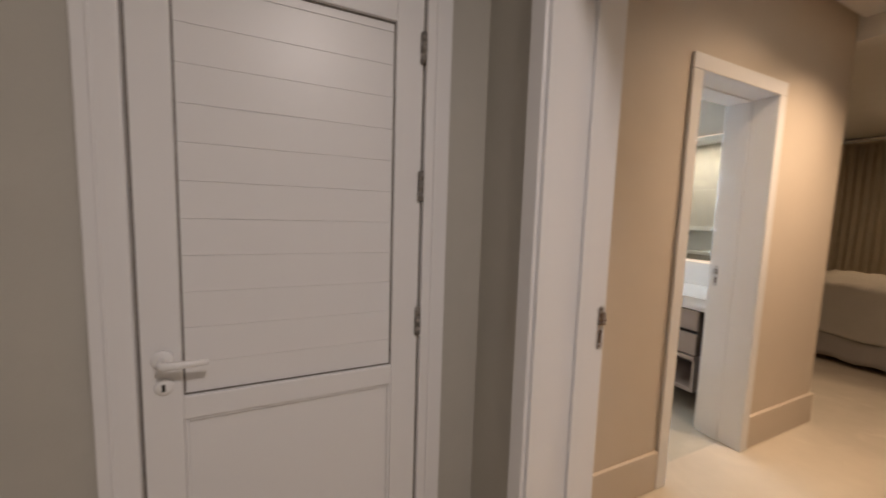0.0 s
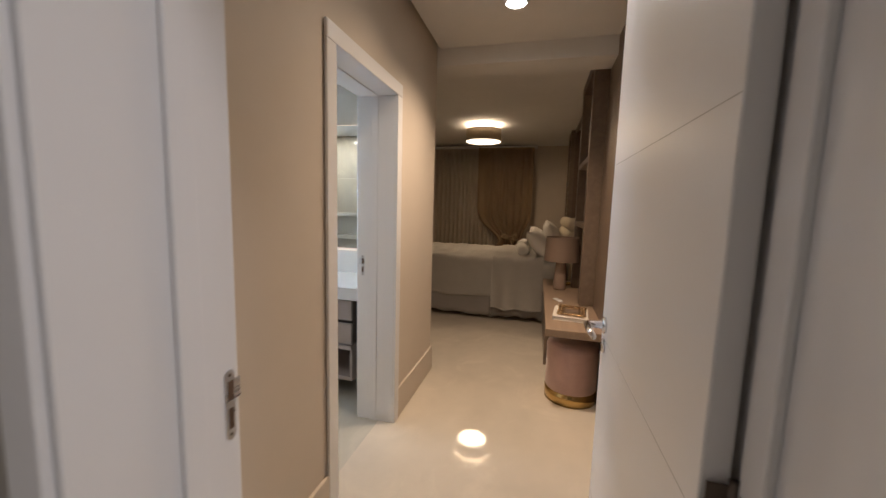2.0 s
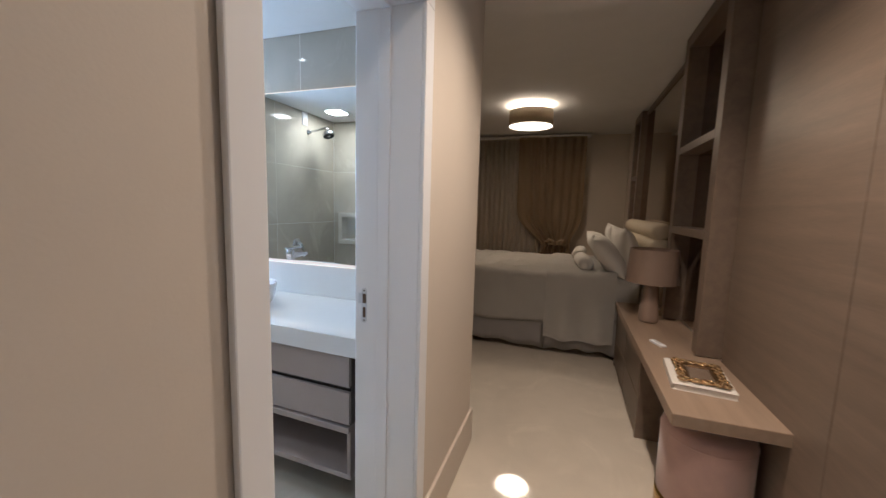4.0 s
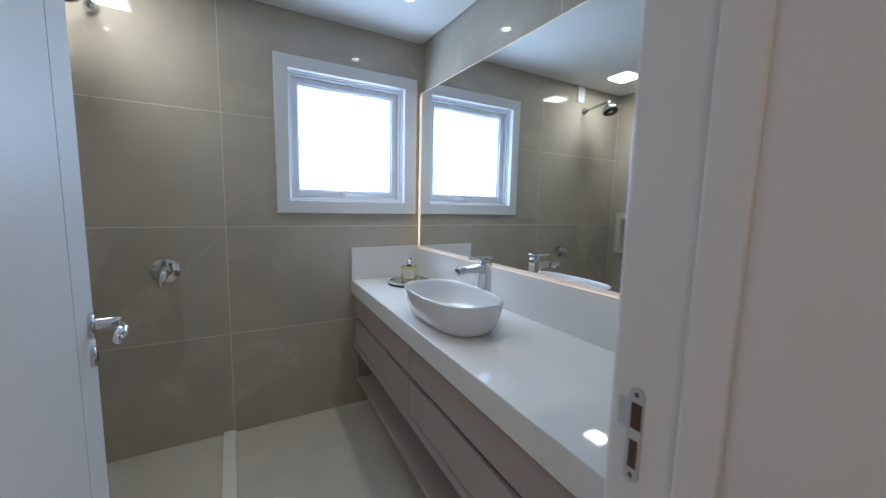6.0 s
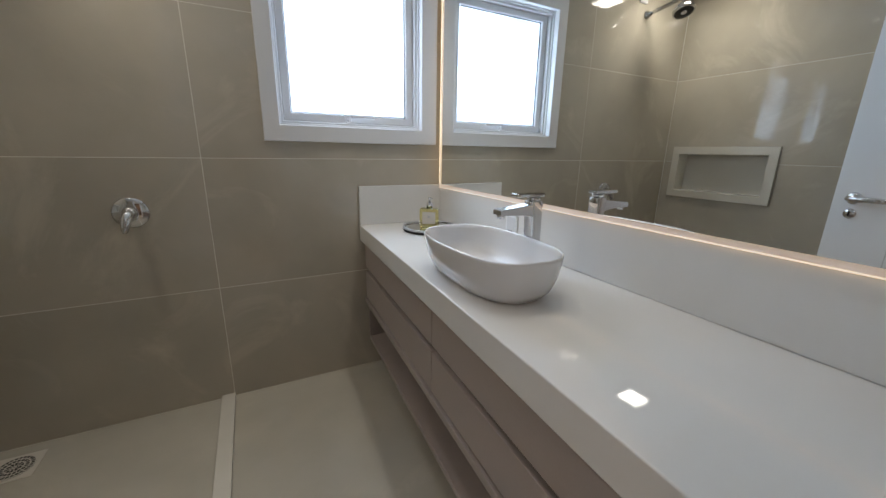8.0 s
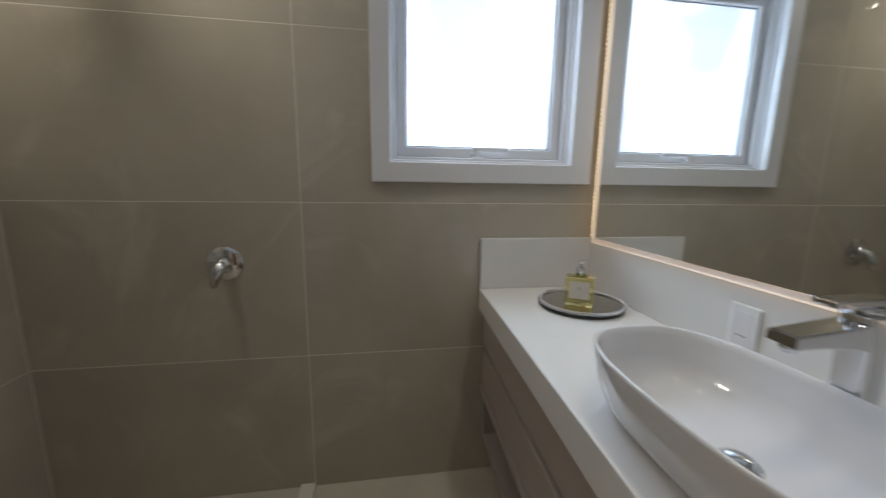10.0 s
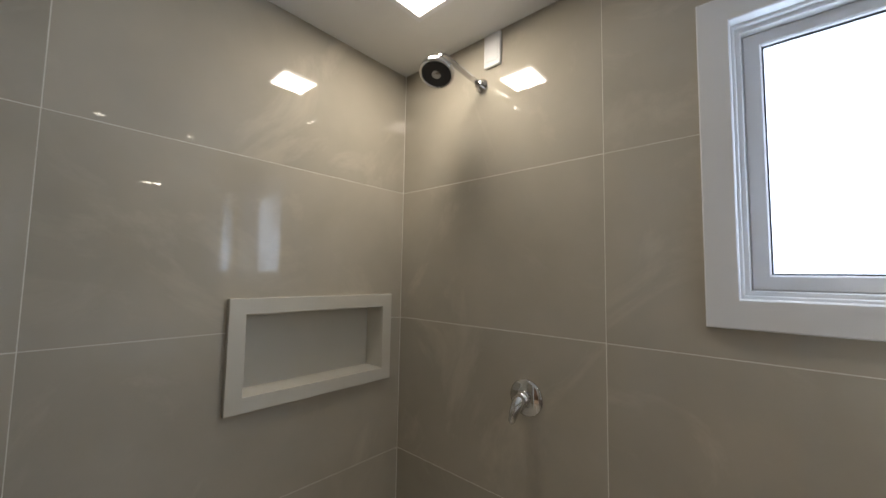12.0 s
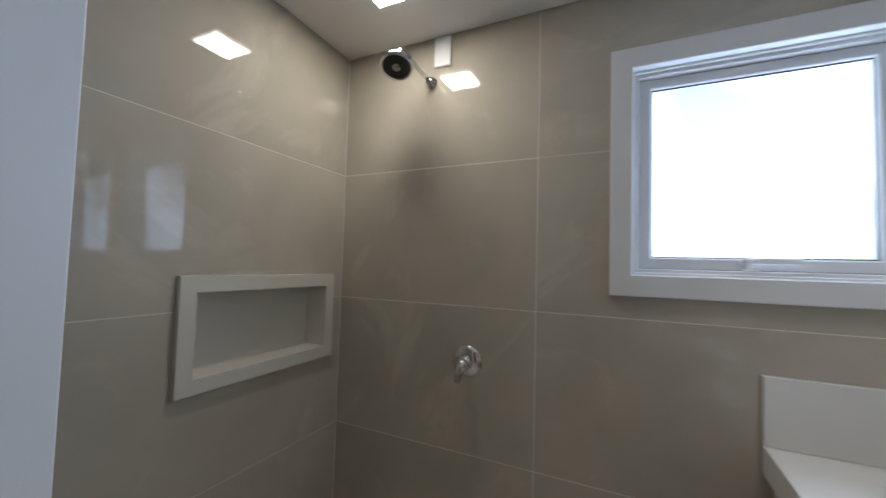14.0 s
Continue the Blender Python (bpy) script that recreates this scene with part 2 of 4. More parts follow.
def add_box(bm, lo, hi, bevel=0.0, segments=1):
    lo, hi = Vector(lo), Vector(hi)
    r = bmesh.ops.create_cube(bm, size=1.0)
    bmesh.ops.transform(bm, matrix=Matrix.Translation((lo + hi) / 2) @ Matrix.Diagonal((*(hi - lo), 1)), verts=r["verts"])
    if bevel:
        edges = list({e for v in r["verts"] for e in v.link_edges})
        bmesh.ops.bevel(bm, geom=edges, offset=bevel, segments=segments, affect="EDGES", profile=0.5)
    return bm


def box(lo, hi, bevel=0.0, segments=1):
    return add_box(bmesh.new(), lo, hi, bevel, segments)


def boxes(spans, bevel=0.0):
    bm = bmesh.new()
    for lo, hi in spans:
        add_box(bm, lo, hi, bevel)
    return bm


def add_rings(bm, rings, close_start=True, close_end=True):
    """Bridges closed rings of points, one after another."""
    made = [[bm.verts.new(p) for p in ring] for ring in rings]
    for a, b in zip(made, made[1:]):
        n = len(a)
        for i in range(n):
            bm.faces.new((a[i], a[(i + 1) % n], b[(i + 1) % n], b[i]))
    if close_start:
        bm.faces.new(made[0])
    if close_end:
        bm.faces.new(made[-1])
    return bm


def lathe(profile, at, steps=40, axis="z", bm=None, close=True):
    """A turned body: profile of (radius, height) along an axis from a place."""
    bm = bm or bmesh.new()
    rings = []
    for r, h in profile:
        ring = []
        for k in range(steps):
            a = 2 * math.pi * k / steps
            c, s = r * math.cos(a), r * math.sin(a)
            p = {"z": (c, s, h), "y": (c, h, s), "x": (h, c, s)}[axis]
            ring.append(Vector(at) + Vector(p))
        rings.append(ring)
    return add_rings(bm, rings, close, close)


def tube(points, radius, steps=14, bm=None, flat=1.0):
    """A round bar along points; flat squeezes it in height."""
    bm = bm or bmesh.new()
    points = [Vector(p) for p in points]
    rings = []
    for i, p in enumerate(points):
        ahead = (points[min(i + 1, len(points) - 1)] - points[max(i - 1, 0)]).normalized()
        side = ahead.cross(Vector((0, 0, 1)))
        side = side.normalized() if side.length > 1e-4 else Vector((1, 0, 0))
        up = side.cross(ahead).normalized()
        r = radius[i] if isinstance(radius, (list, tuple)) else radius
        rings.append([p + r * (math.cos(a) * side + flat * math.sin(a) * up) for a in (2 * math.pi * k / steps for k in range(steps))])
    return add_rings(bm, rings)


def structure(name, bm, mat, label, category, smooth=False):
    return tagged(link_mesh(name, bm, mat, smooth), label, category, kind="structure")


def frame_boxes(lo, hi, width, axis):
    """Four bars round a rectangle; axis is the one it faces."""
    (x0, y0, z0), (x1, y1, z1) = lo, hi
    w = width
    if axis == "y":
        return [((x0, y0, z0), (x0 + w, y1, z1)), ((x1 - w, y0, z0), (x1, y1, z1)), ((x0 + w, y0, z0), (x1 - w, y1, z0 + w)), ((x0 + w, y0, z1 - w), (x1 - w, y1, z1))]
    return [((x0, y0, z0), (x1, y0 + w, z1)), ((x0, y1 - w, z0), (x1, y1, z1)), ((x0, y0 + w, z0), (x1, y1 - w, z0 + w)), ((x0, y0 + w, z1 - w), (x1, y1 - w, z1))]


def ring_frame(outer, inner, near, far, chamfer=0.003, axis="y"):
    """A one-piece frame: outer and inner are (a0, z0, a1, z1); near is the face towards the room."""
    c = chamfer if far > near else -chamfer

    def ring(r, grow, d):
        a0, z0, a1, z1 = r[0] - grow, r[1] - grow, r[2] + grow, r[3] + grow
        flat = [(a0, z0), (a1, z0), (a1, z1), (a0, z1)]
        return [(a, d, z) if axis == "y" else (d, a, z) for a, z in flat]

    g = abs(c)
    rings = [ring(outer, 0, far), ring(outer, 0, near + c), ring(outer, -g, near), ring(inner, g, near), ring(inner, 0, near + c), ring(inner, 0, far), ring(outer, 0, far)]
    bm = add_rings(bmesh.new(), rings, False, False)
    bmesh.ops.remove_doubles(bm, verts=bm.verts, dist=1e-5)
    return bm


# ---- the shell: floors, walls, ceilings ----
H, BH = 2.655, 2.355
HT, BT = H + 0.03, BH + 0.02
structure("floor", boxes([((-1.6, -1.3, -0.1), (8.6, 1.655, 0)), ((3.72, 1.655, -0.1), (8.6, 4.2, 0))]), "floor", "polished cream porcelain floor running through corridor and bedroom", "floor")
structure("floor_bathroom", boxes([((1.2, 1.655, -0.1), (3.72, 4.0, 0))]), "bathfloor", "polished pale porcelain bathroom floor", "floor")
structure("ceiling", boxes([((-1.6, -1.3, H), (1.32, 1.66, HT)), ((1.32, 0.08, H), (3.745, 1.540, HT)), ((3.745, 0.08, H), (8.6, 4.2, HT)), ((-1.6, -1.3, HT), (8.6, 4.2, HT + 0.1))]), "ceiling", "smooth white plaster ceiling with a shadow gap at the wall", "ceiling")
structure("ceiling_bathroom", boxes([((1.447, 1.808, BH), (3.534, 3.793, BT)), ((1.2, 1.79, BT), (3.72, 4.0, BT + 0.1))]), "ceiling", "lowered white plaster bathroom ceiling with a shadow gap", "ceiling")
structure("beam", box((3.74, 0.2, 2.52), (4.02, 4.0, H + 0.02), 0.003), "ceiling", "white plaster beam across the bedroom ceiling", "beam")
# hall
structure("wall_hall_west", box((-1.7, -1.4, 0), (-1.6, 1.7, H)), "hall", "grey painted hall wall", "wall")
structure("wall_hall_south", box((-1.6, -1.4, 0), (1.06, -1.3, H)), "hall", "grey painted hall wall", "wall")
structure("wall_hall_north", boxes([((-1.6, 1.615, 0), (0.02, 1.78, H)), ((0.80, 1.615, 0), (1.06, 1.78, H)), ((0.02, 1.615, 2.06), (0.80, 1.78, H))]), "hall", "grey painted hall wall round the white service door", "wall")
structure("wall_entrance", boxes([((1.06, 1.30, 0), (1.32, 1.78, H)), ((1.06, -1.4, 0), (1.32, 0.41, H)), ((1.06, 0.41, 2.12), (1.32, 1.30, H))]), "hall", "grey painted wall with the suite entrance", "wall")
# corridor and bedroom
structure("wall_corridor", boxes([((1.32, 1.56, 0), (2.14, 1.79, HT)), ((2.894, 1.56, 0), (3.72, 1.79, HT)), ((2.14, 1.56, 2.09), (2.894, 1.79, HT))]), "wall", "warm beige painted corridor wall with the bathroom doorway", "wall")
structure("wall_bedroom_south", box((1.32, 0.08, 0), (8.6, 0.2, H)), "wall", "warm beige painted bedroom wall", "wall")
structure("wall_bedroom_east", box((8.48, 0.2, 0), (8.6, 4.2, H)), "wall", "beige painted wall behind the curtains", "wall")
structure("wall_bedroom_north", box((3.72, 4.0, 0), (8.48, 4.2, H)), "wall", "beige painted bedroom wall", "wall")
structure("wall_bedroom_west", box((3.56, 1.79, 0), (3.72, 4.0, HT)), "wall", "beige painted wall between bedroom and bathroom", "wall")
structure("wall_bath_outer", boxes([((1.2, 3.8004, 0), (2.704, 4.0, BT)), ((3.412, 3.8004, 0), (3.56, 4.0, BT)), ((2.704, 3.8004, 0), (3.412, 4.0, 1.328)), ((2.704, 3.8004, 2.056), (3.412, 4.0, BT))]), "grout", "tiled bathroom wall with the window", "wall")
structure("wall_bath_shower", boxes([((1.2, 1.79, 0), (1.33, 3.80, BT)), ((1.33, 1.79, 0), (1.4396, 3.09, BT)), ((1.33, 3.69, 0), (1.4396, 3.80, BT)), ((1.33, 3.09, 0), (1.4396, 3.69, 0.955)), ((1.33, 3.09, 1.245), (1.4396, 3.69, BT))]), "grout", "tiled shower wall with a recessed niche", "wall")
structure("wall_bath_mirror", box((3.5414, 1.79, 0), (3.56, 3.80, BT)), "grout", "tiled wall behind the mirror", "wall")

# baseboards
for a, b in ((1.34, 2.10), (2.93, 3.72)):
    structure("baseboard", box((a, 1.543, 0), (b, 1.56, 0.206), 0.004), "wall", "tall beige baseboard on the corridor wall", "baseboard")
structure("baseboard", box((3.72, 1.543, 0), (3.738, 4.0, 0.206), 0.004), "wall", "tall beige baseboard at the wall end", "baseboard")

# ---- door frames ----
# bathroom doorway
e = thing("door_frame_1", "white lacquered frame of the bathroom doorway", "door frame", (2.5, 1.66, 0), kind="structure")
for a, b in ((2.14, 2.172), (2.862, 2.894)):
    part("jamb", box((a, 1.557, 0), (b, 1.805, 2.052), 0.002), "white", e)
part("head", box((2.14, 1.557, 2.052), (2.894, 1.805, 2.085), 0.002), "white", e)
for x0, x1, y0, y1 in ((2.10, 2.174, 1.542, 1.557), (2.860, 2.932, 1.542, 1.557)):
    part("casing", box((x0, y0, 0), (x1, y1, 2.050), 0.004, 2), "white", e)
part("casing", box((2.10, 1.542, 2.0505), (2.932, 1.557, 2.124), 0.004, 2), "white", e)
for x0, x1 in ((2.10, 2.150), (2.88, 2.932)):
    part("casing", box((x0, 1.805, 0), (x1, 1.82, 2.10), 0.003), "white", e)
part("casing", box((2.05, 1.805, 2.10), (2.928, 1.82, 2.134), 0.003), "white", e)
for a, b in ((2.172, 2.200), (2.856, 2.862)):
    part("door_stop", box((a, 1.67, 0), (b, 1.715, 2.046), 0.002), "white", e)
part("door_stop", box((2.172, 1.67, 2.046), (2.862, 1.715, 2.052), 0.002), "white", e)


def sorted_box(a, b):
    return tuple(map(min, a, b)), tuple(map(max, a, b))


def strike(parent, at, side, lip_side=-1, wide=0.024, tall=0.142):
    """Round-ended steel strike plate with a latch hole, a bolt hole, a lip and two screws; side is the way it faces."""
    turn = Matrix.Translation(at) @ Matrix.Rotation(radians(-90 if side[0] else 0), 4, "Z")

    def laid(bm):
        bmesh.ops.transform(bm, matrix=turn, verts=bm.verts)
        return bm

    r, k = wide / 2, tall / 0.165
    outline = [(r * math.cos(a), tall / 2 - r + r * math.sin(a)) for a in (math.pi * k / 10 for k in range(11))]
    outline += [(r * math.cos(a), -tall / 2 + r + r * math.sin(a)) for a in (math.pi + math.pi * k / 10 for k in range(11))]
    plate = part("strike_plate", laid(add_rings(bmesh.new(), [[(u, d, v) for u, v in outline] for d in (0.0, -0.0018)])), "steel", parent, "brushed steel strike plate")
    for u0, v0, u1, v1 in ((-0.007, 0.010, 0.0085, 0.056), (-0.0065, -0.058, 0.0065, -0.008)):
        v0, v1 = v0 * k, v1 * k
        part("latch_hole", laid(box((u0, -0.0024, v0), (u1, -0.0012, v1))), "cavity", plate)
        part("hole_edge", laid(boxes([((u0, -0.0026, v0), (u0 + 0.0012, -0.0018, v1)), ((u0, -0.0026, v0), (u1, -0.0018, v0 + 0.0012))])), "steel", plate)
    for v in (-0.070 * k, 0.070 * k):
        part("screw", laid(lathe([(0.0035, -0.0012), (0.0035, -0.0024), (0.002, -0.0026)], (0, 0, v), 12, "y")), "bronze", plate)
    part("lip", laid(box(*sorted_box((lip_side * (r + 0.013), -0.0022, 0.008 * k), (lip_side * (r - 0.001), -0.0004, 0.058 * k)), 0.0006)), "steel", plate)


strike(e, (2.862, 1.769, 1.024), (-1, 0), wide=0.021, tall=0.132)

# suite entrance
e = thing("door_frame_2", "white lacquered frame of the suite entrance", "door frame", (1.19, 0.85, 0), kind="structure")
for a, b in ((0.41, 0.44), (1.27, 1.30)):
    part("jamb", box((1.045, a, 0), (1.325, b, 2.09), 0.002), "white", e)
part("head", box((1.045, 0.41, 2.09), (1.325, 1.30, 2.12), 0.002), "white", e)
for x0, x1 in ((1.03, 1.045), (1.325, 1.34)):
    for a, b in ((0.376, 0.43), (1.28, 1.345)):
        part("casing", box((x0, a, 0), (x1, b, 2.09), 0.004, 2), "white", e)
    part("casing", box((x0, 0.36, 2.09), (x1, 1.35, 2.165), 0.004, 2), "white", e)
for a, b in ((0.44, 0.452), (1.258, 1.27)):
    part("door_stop", box((1.20, a, 0), (1.245, b, 2.078), 0.002), "white", e)
strike(e, (1.306, 1.27, 1.008), (0, -1), 1)


# ---- doors ----
D = bpy.data.objects


def lever(parent, at, out, along, mat="chrome", drop=0.066, reach=0.125, thick=1.0):
    """A lever handle with a round rose and a key escutcheon; out is the way off the leaf, along the way of the lever."""
    p, o, a = Vector(at), Vector(out), Vector(along)
    axis = "x" if abs(o.x) > 0.5 else "y"
    s = 1 if (o.x + o.y) > 0 else -1
    h = part("handle", tube([p, p + 0.012 * o, p + 0.048 * o, p + 0.056 * o + 0.012 * a, p + 0.056 * o + 0.5 * reach * a, p + 0.052 * o + reach * a], [thick * r for r in (0.011, 0.010, 0.010, 0.011, 0.010, 0.008)], 14, flat=1.25), mat, parent, "lever handle", True)
    part("rose", lathe([(0.026, 0), (0.026, s * 0.006), (0.022, s * 0.010), (0.010, s * 0.011)], p, 28, axis), mat, h, smooth=True)
    e = part("escutcheon", lathe([(0.022, 0), (0.022, s * 0.005), (0.018, s * 0.009)], p - Vector((0, 0, drop)), 28, axis), mat, parent, "round key escutcheon", True)
    q = p - Vector((0, 0, drop)) + 0.0095 * o
    k = Vector((abs(o.y), abs(o.x), 0))
    part("keyhole", box(q - 0.004 * k - Vector((0, 0, 0.010)) - 0.0004 * Vector((abs(o.x), abs(o.y), 0)), q + 0.004 * k + Vector((0, 0, 0.010)) + 0.0004 * Vector((abs(o.x), abs(o.y), 0))), "dark", e)


def hinge(parent, at, axis):
    """A pin hinge: knuckles and a leaf let into the edge."""
    x, y, z = at
    h = part("hinge", lathe([(0.0075, -0.05), (0.0075, 0.05)], at, 14), "bronze", parent, "dark metal hinge", True)
    for k in (-0.03, 0.0, 0.03):
        part("knuckle", lathe([(0.0085, -0.011), (0.0085, 0.011)], (x, y, z + k), 14), "bronze", h, smooth=True)
    lo, hi = ((x - 0.001, y, z - 0.045), (x + 0.001, y + 0.032, z + 0.045)) if axis == "y" else ((x, y - 0.001, z - 0.045), (x + 0.032, y + 0.001, z + 0.045))
    part("hinge_leaf", box(lo, hi), "bronze", h)


# bathroom door, open into the room
e = thing("door_1", "open satin white bathroom door with one upright groove", "door", (2.149, 1.81, 0), kind="structure")
part("leaf", box((2.114, 1.822, 0.008), (2.149, 2.556, 2.045), 0.003, 2), "door", e)
for x, s in ((2.1492, 1), (2.1138, -1)):
    # hairline strip on the leaf; its grey stands in for groove shade
    part("groove", box((x - 0.0004, 2.342, 0.012), (x + 0.0004, 2.345, 2.041)), "groove", e)
    lever(e, (x, 2.486, 1.062), (s, 0, 0), (0, -1, 0))
part("lock_plate", box((2.120, 2.555, 0.93), (2.142, 2.5575, 1.15), 0.0005), "steel", e)
for z in (0.28, 1.05, 1.82):
    hinge(e, (2.156, 1.815, z), "y")

e.location.x, e.rotation_euler.z = 2.247, radians(8)

# suite door, open against the wall
e = thing("door_2", "open satin white suite door with horizontal grooves", "door", (1.26, 0.45, 0), kind="structure")
part("leaf", box((1.262, 0.452, 0.008), (2.020, 0.487, 2.075), 0.003, 2), "door", e)
for z in (0.46, 1.005, 1.545):
    # uncut groove: a thin strip with the shade in its colour
    part("groove", box((1.265, 0.4868, z - 0.0008), (2.017, 0.4873, z + 0.0010)), "groove", e)
lever(e, (1.962, 0.487, 1.05), (0, 1, 0), (-1, 0, 0))
lever(e, (1.962, 0.452, 1.05), (0, -1, 0), (-1, 0, 0))
for z in (0.28, 1.02, 1.80):
    hinge(e, (1.255, 0.450, z), "y")
    part("jamb_leaf", box((1.205, 0.4525, z - 0.045), (1.236, 0.4545, z + 0.045), 0.0004), "bronze", e)

# white service door in the hall: boarded upper panel, plain lower panel
e = thing("door_3", "closed white aluminium door with boarded upper panel", "door", (0.41, 1.62, 0), kind="structure")
X0, X1, PX0, PX1 = 0.03, 0.79, 0.118, 0.700
for a, b in ((X0, PX0), (PX1, X1)):
    part("stile", box((a, 1.600, 0.01), (b, 1.640, 2.05), 0.003, 2), "pvc", e)
for z0, z1 in ((0.01, 0.14), (0.783, 0.848), (1.950, 2.05)):
    part("rail", box((PX0, 1.600, z0), (PX1, 1.640, z1), 0.003, 2), "pvc", e)
z = 0.848
for k in range(11):
    z1 = min(1.950, 0.935 + 0.0985 * k)
    part("board", box((PX0, 1.615, z + 0.0002), (PX1, 1.630, z1 - 0.0002), 0.0009), "pvc", e)
    z = z1
part("board", box((PX0, 1.615, z + 0.0006), (PX1, 1.630, 1.9495), 0.0014), "pvc", e)
# greyer sheet gives the joints between boards a painted shade
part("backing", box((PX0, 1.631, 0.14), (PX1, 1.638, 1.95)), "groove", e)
for z0, z1 in ((0.848, 1.950), (0.14, 0.783)):
    part("panel_seal", boxes(frame_boxes((PX0, 1.6120, z0), (PX1, 1.6145, z1), 0.0045, "y")), "seal", e, "dark rubber seal round the panel")
part("lower_panel", box((PX0, 1.615, 0.14), (PX1, 1.630, 0.783)), "pvc", e)
part("bead", boxes(frame_boxes((PX0, 1.606, 0.14), (PX1, 1.6119, 0.783), 0.010, "y"), 0.002), "pvc", e)
lever(e, (0.078, 1.600, 0.958), (0, -1, 0), (1, 0, 0), "white", 0.074, 0.108, 0.78)
for z in (0.995, 1.45, 1.885):
    h = part("hinge", lathe([(0.009, -0.048), (0.009, 0.048)], (0.789, 1.594, z), 14), "seal", e, "grey metal hinge", True)
    for k in (-0.032, 0.0, 0.032):
        part("knuckle", lathe([(0.0105, -0.012), (0.0105, 0.012)], (0.789, 1.594, z + k), 14), "seal", h, smooth=True)
part("gap_seal", boxes([((0.7905, 1.606, 0.0), (0.797, 1.64, 2.055)), ((0.0225, 1.606, 0.0), (0.0295, 1.64, 2.055))]), "seal", e)
e = thing("door_frame_3", "white frame round the service door", "door frame", (0.41, 1.60, 0), kind="structure")
for a, b in ((-0.065, 0.0225), (0.797, 0.885)):
    part("casing", box((a, 1.585, 0), (b, 1.615, 2.055), 0.004, 2), "pvc", e)
    part("bead", box((a + 0.030, 1.580, 0), (a + 0.036, 1.585, 2.055), 0.0015), "pvc", e)
part("casing", box((-0.065, 1.585, 2.056), (0.885, 1.615, 2.145), 0.004, 2), "pvc", e)

for o in (D["door_3"], D["door_frame_3"]):
    o.location += Vector((0.018, 0, -0.006))

# ---- bathroom window ----
e = thing("window_1", "white awning window with frosted glass", "window", (3.066, 3.8, 1.257), kind="structure")
part("window_casing", ring_frame((2.637, 1.257, 3.495, 2.124), (2.708, 1.331, 3.408, 2.052), 3.778, 3.8135), "pvc", e)
part("window_lip", ring_frame((2.7042, 1.3282, 3.4118, 2.0558), (2.716, 1.340, 3.400, 2.044), 3.8137, 3.826, 0.002), "pvc", e)
part("window_frame", ring_frame((2.7044, 1.3284, 3.4116, 2.0556), (2.728, 1.352, 3.388, 2.032), 3.8265, 3.93, 0.002), "pvc", e)
sash = part("sash", ring_frame((2.7283, 1.3523, 3.3877, 2.0317), (2.768, 1.392, 3.348, 1.996), 3.852, 3.905, 0.004), "pvc", e)
part("gasket", boxes(frame_boxes((2.7682, 3.866, 1.3922), (3.3478, 3.870, 1.9958), 0.004, "y")), "black", sash)
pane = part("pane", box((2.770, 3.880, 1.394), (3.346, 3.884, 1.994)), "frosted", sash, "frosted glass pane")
pane.visible_shadow = False
lat = part("latch", boxes([((3.02, 3.836, 1.368), (3.045, 3.858, 1.392)), ((3.028, 3.830, 1.345), (3.046, 3.842, 1.392)), ((3.020, 3.828, 1.343), (3.064, 3.840, 1.358))], 0.002), "pvc", sash, "white window latch")
part("lever", box((3.045, 3.822, 1.378), (3.165, 3.834, 1.394), 0.004, 2), "white", lat)
for x, z in ((3.028, 1.383), (3.030, 1.350), (3.055, 1.350)):
    part("screw", lathe([(0.003, 0.0), (0.003, -0.014)], (x, 3.842, z), 10, "y"), "steel", lat)

# ---- vanity ----
def deeper(bm):
    """The worktop and its fronts come forward a little towards the door."""
    for v in bm.verts:
        if v.co.x < 3.2:
            v.co.x -= 0.041 * (3.8 - v.co.y)
    return bm


e = thing("worktop", "long white quartz worktop with thick front edge", "worktop", (3.3, 2.8, 0.765))
part("slab", deeper(box((3.056, 1.822, 0.744), (3.545, 3.797, 0.83), 0.003, 2)), "quartz", e)
part("backsplash", box((3.520, 1.822, 0.8305), (3.5405, 3.776, 1.026), 0.002), "quartz", e)
part("side_splash", box((3.056, 3.777, 0.8305), (3.5245, 3.797, 1.035), 0.002), "quartz", e)


def drawer_unit(y0, y1):
    e = thing("vanity_cabinet", "taupe wall-hung cabinet with two flush drawers", "bathroom cabinet", (3.3, y0, 0.40), "cabinets under the worktop")
    # body coloured darker than the fronts to stand in for shade behind them
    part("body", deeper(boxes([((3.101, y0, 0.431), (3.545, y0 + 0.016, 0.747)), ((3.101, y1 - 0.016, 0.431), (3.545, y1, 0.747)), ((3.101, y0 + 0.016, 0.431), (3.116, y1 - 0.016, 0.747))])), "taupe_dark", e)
    part("bottom_panel", deeper(box((3.072, y0, 0.400), (3.545, y1, 0.428), 0.0015)), "taupe", e)
    part("drawer_front", deeper(box((3.080, y0 + 0.0015, 0.610), (3.100, y1 - 0.0015, 0.7485), 0.0012)), "taupe", e)
    part("drawer_front", deeper(box((3.080, y0 + 0.0015, 0.437), (3.0985, y1 - 0.0015, 0.585), 0.0012)), "taupe", e)
    # near-black sheet stands in for the shade inside the finger gaps
    part("finger_groove", deeper(box((3.0990, y0 + 0.002, 0.429), (3.1004, y1 - 0.002, 0.609))), "dark", e)
    e.location.z -= 0.008
    return e


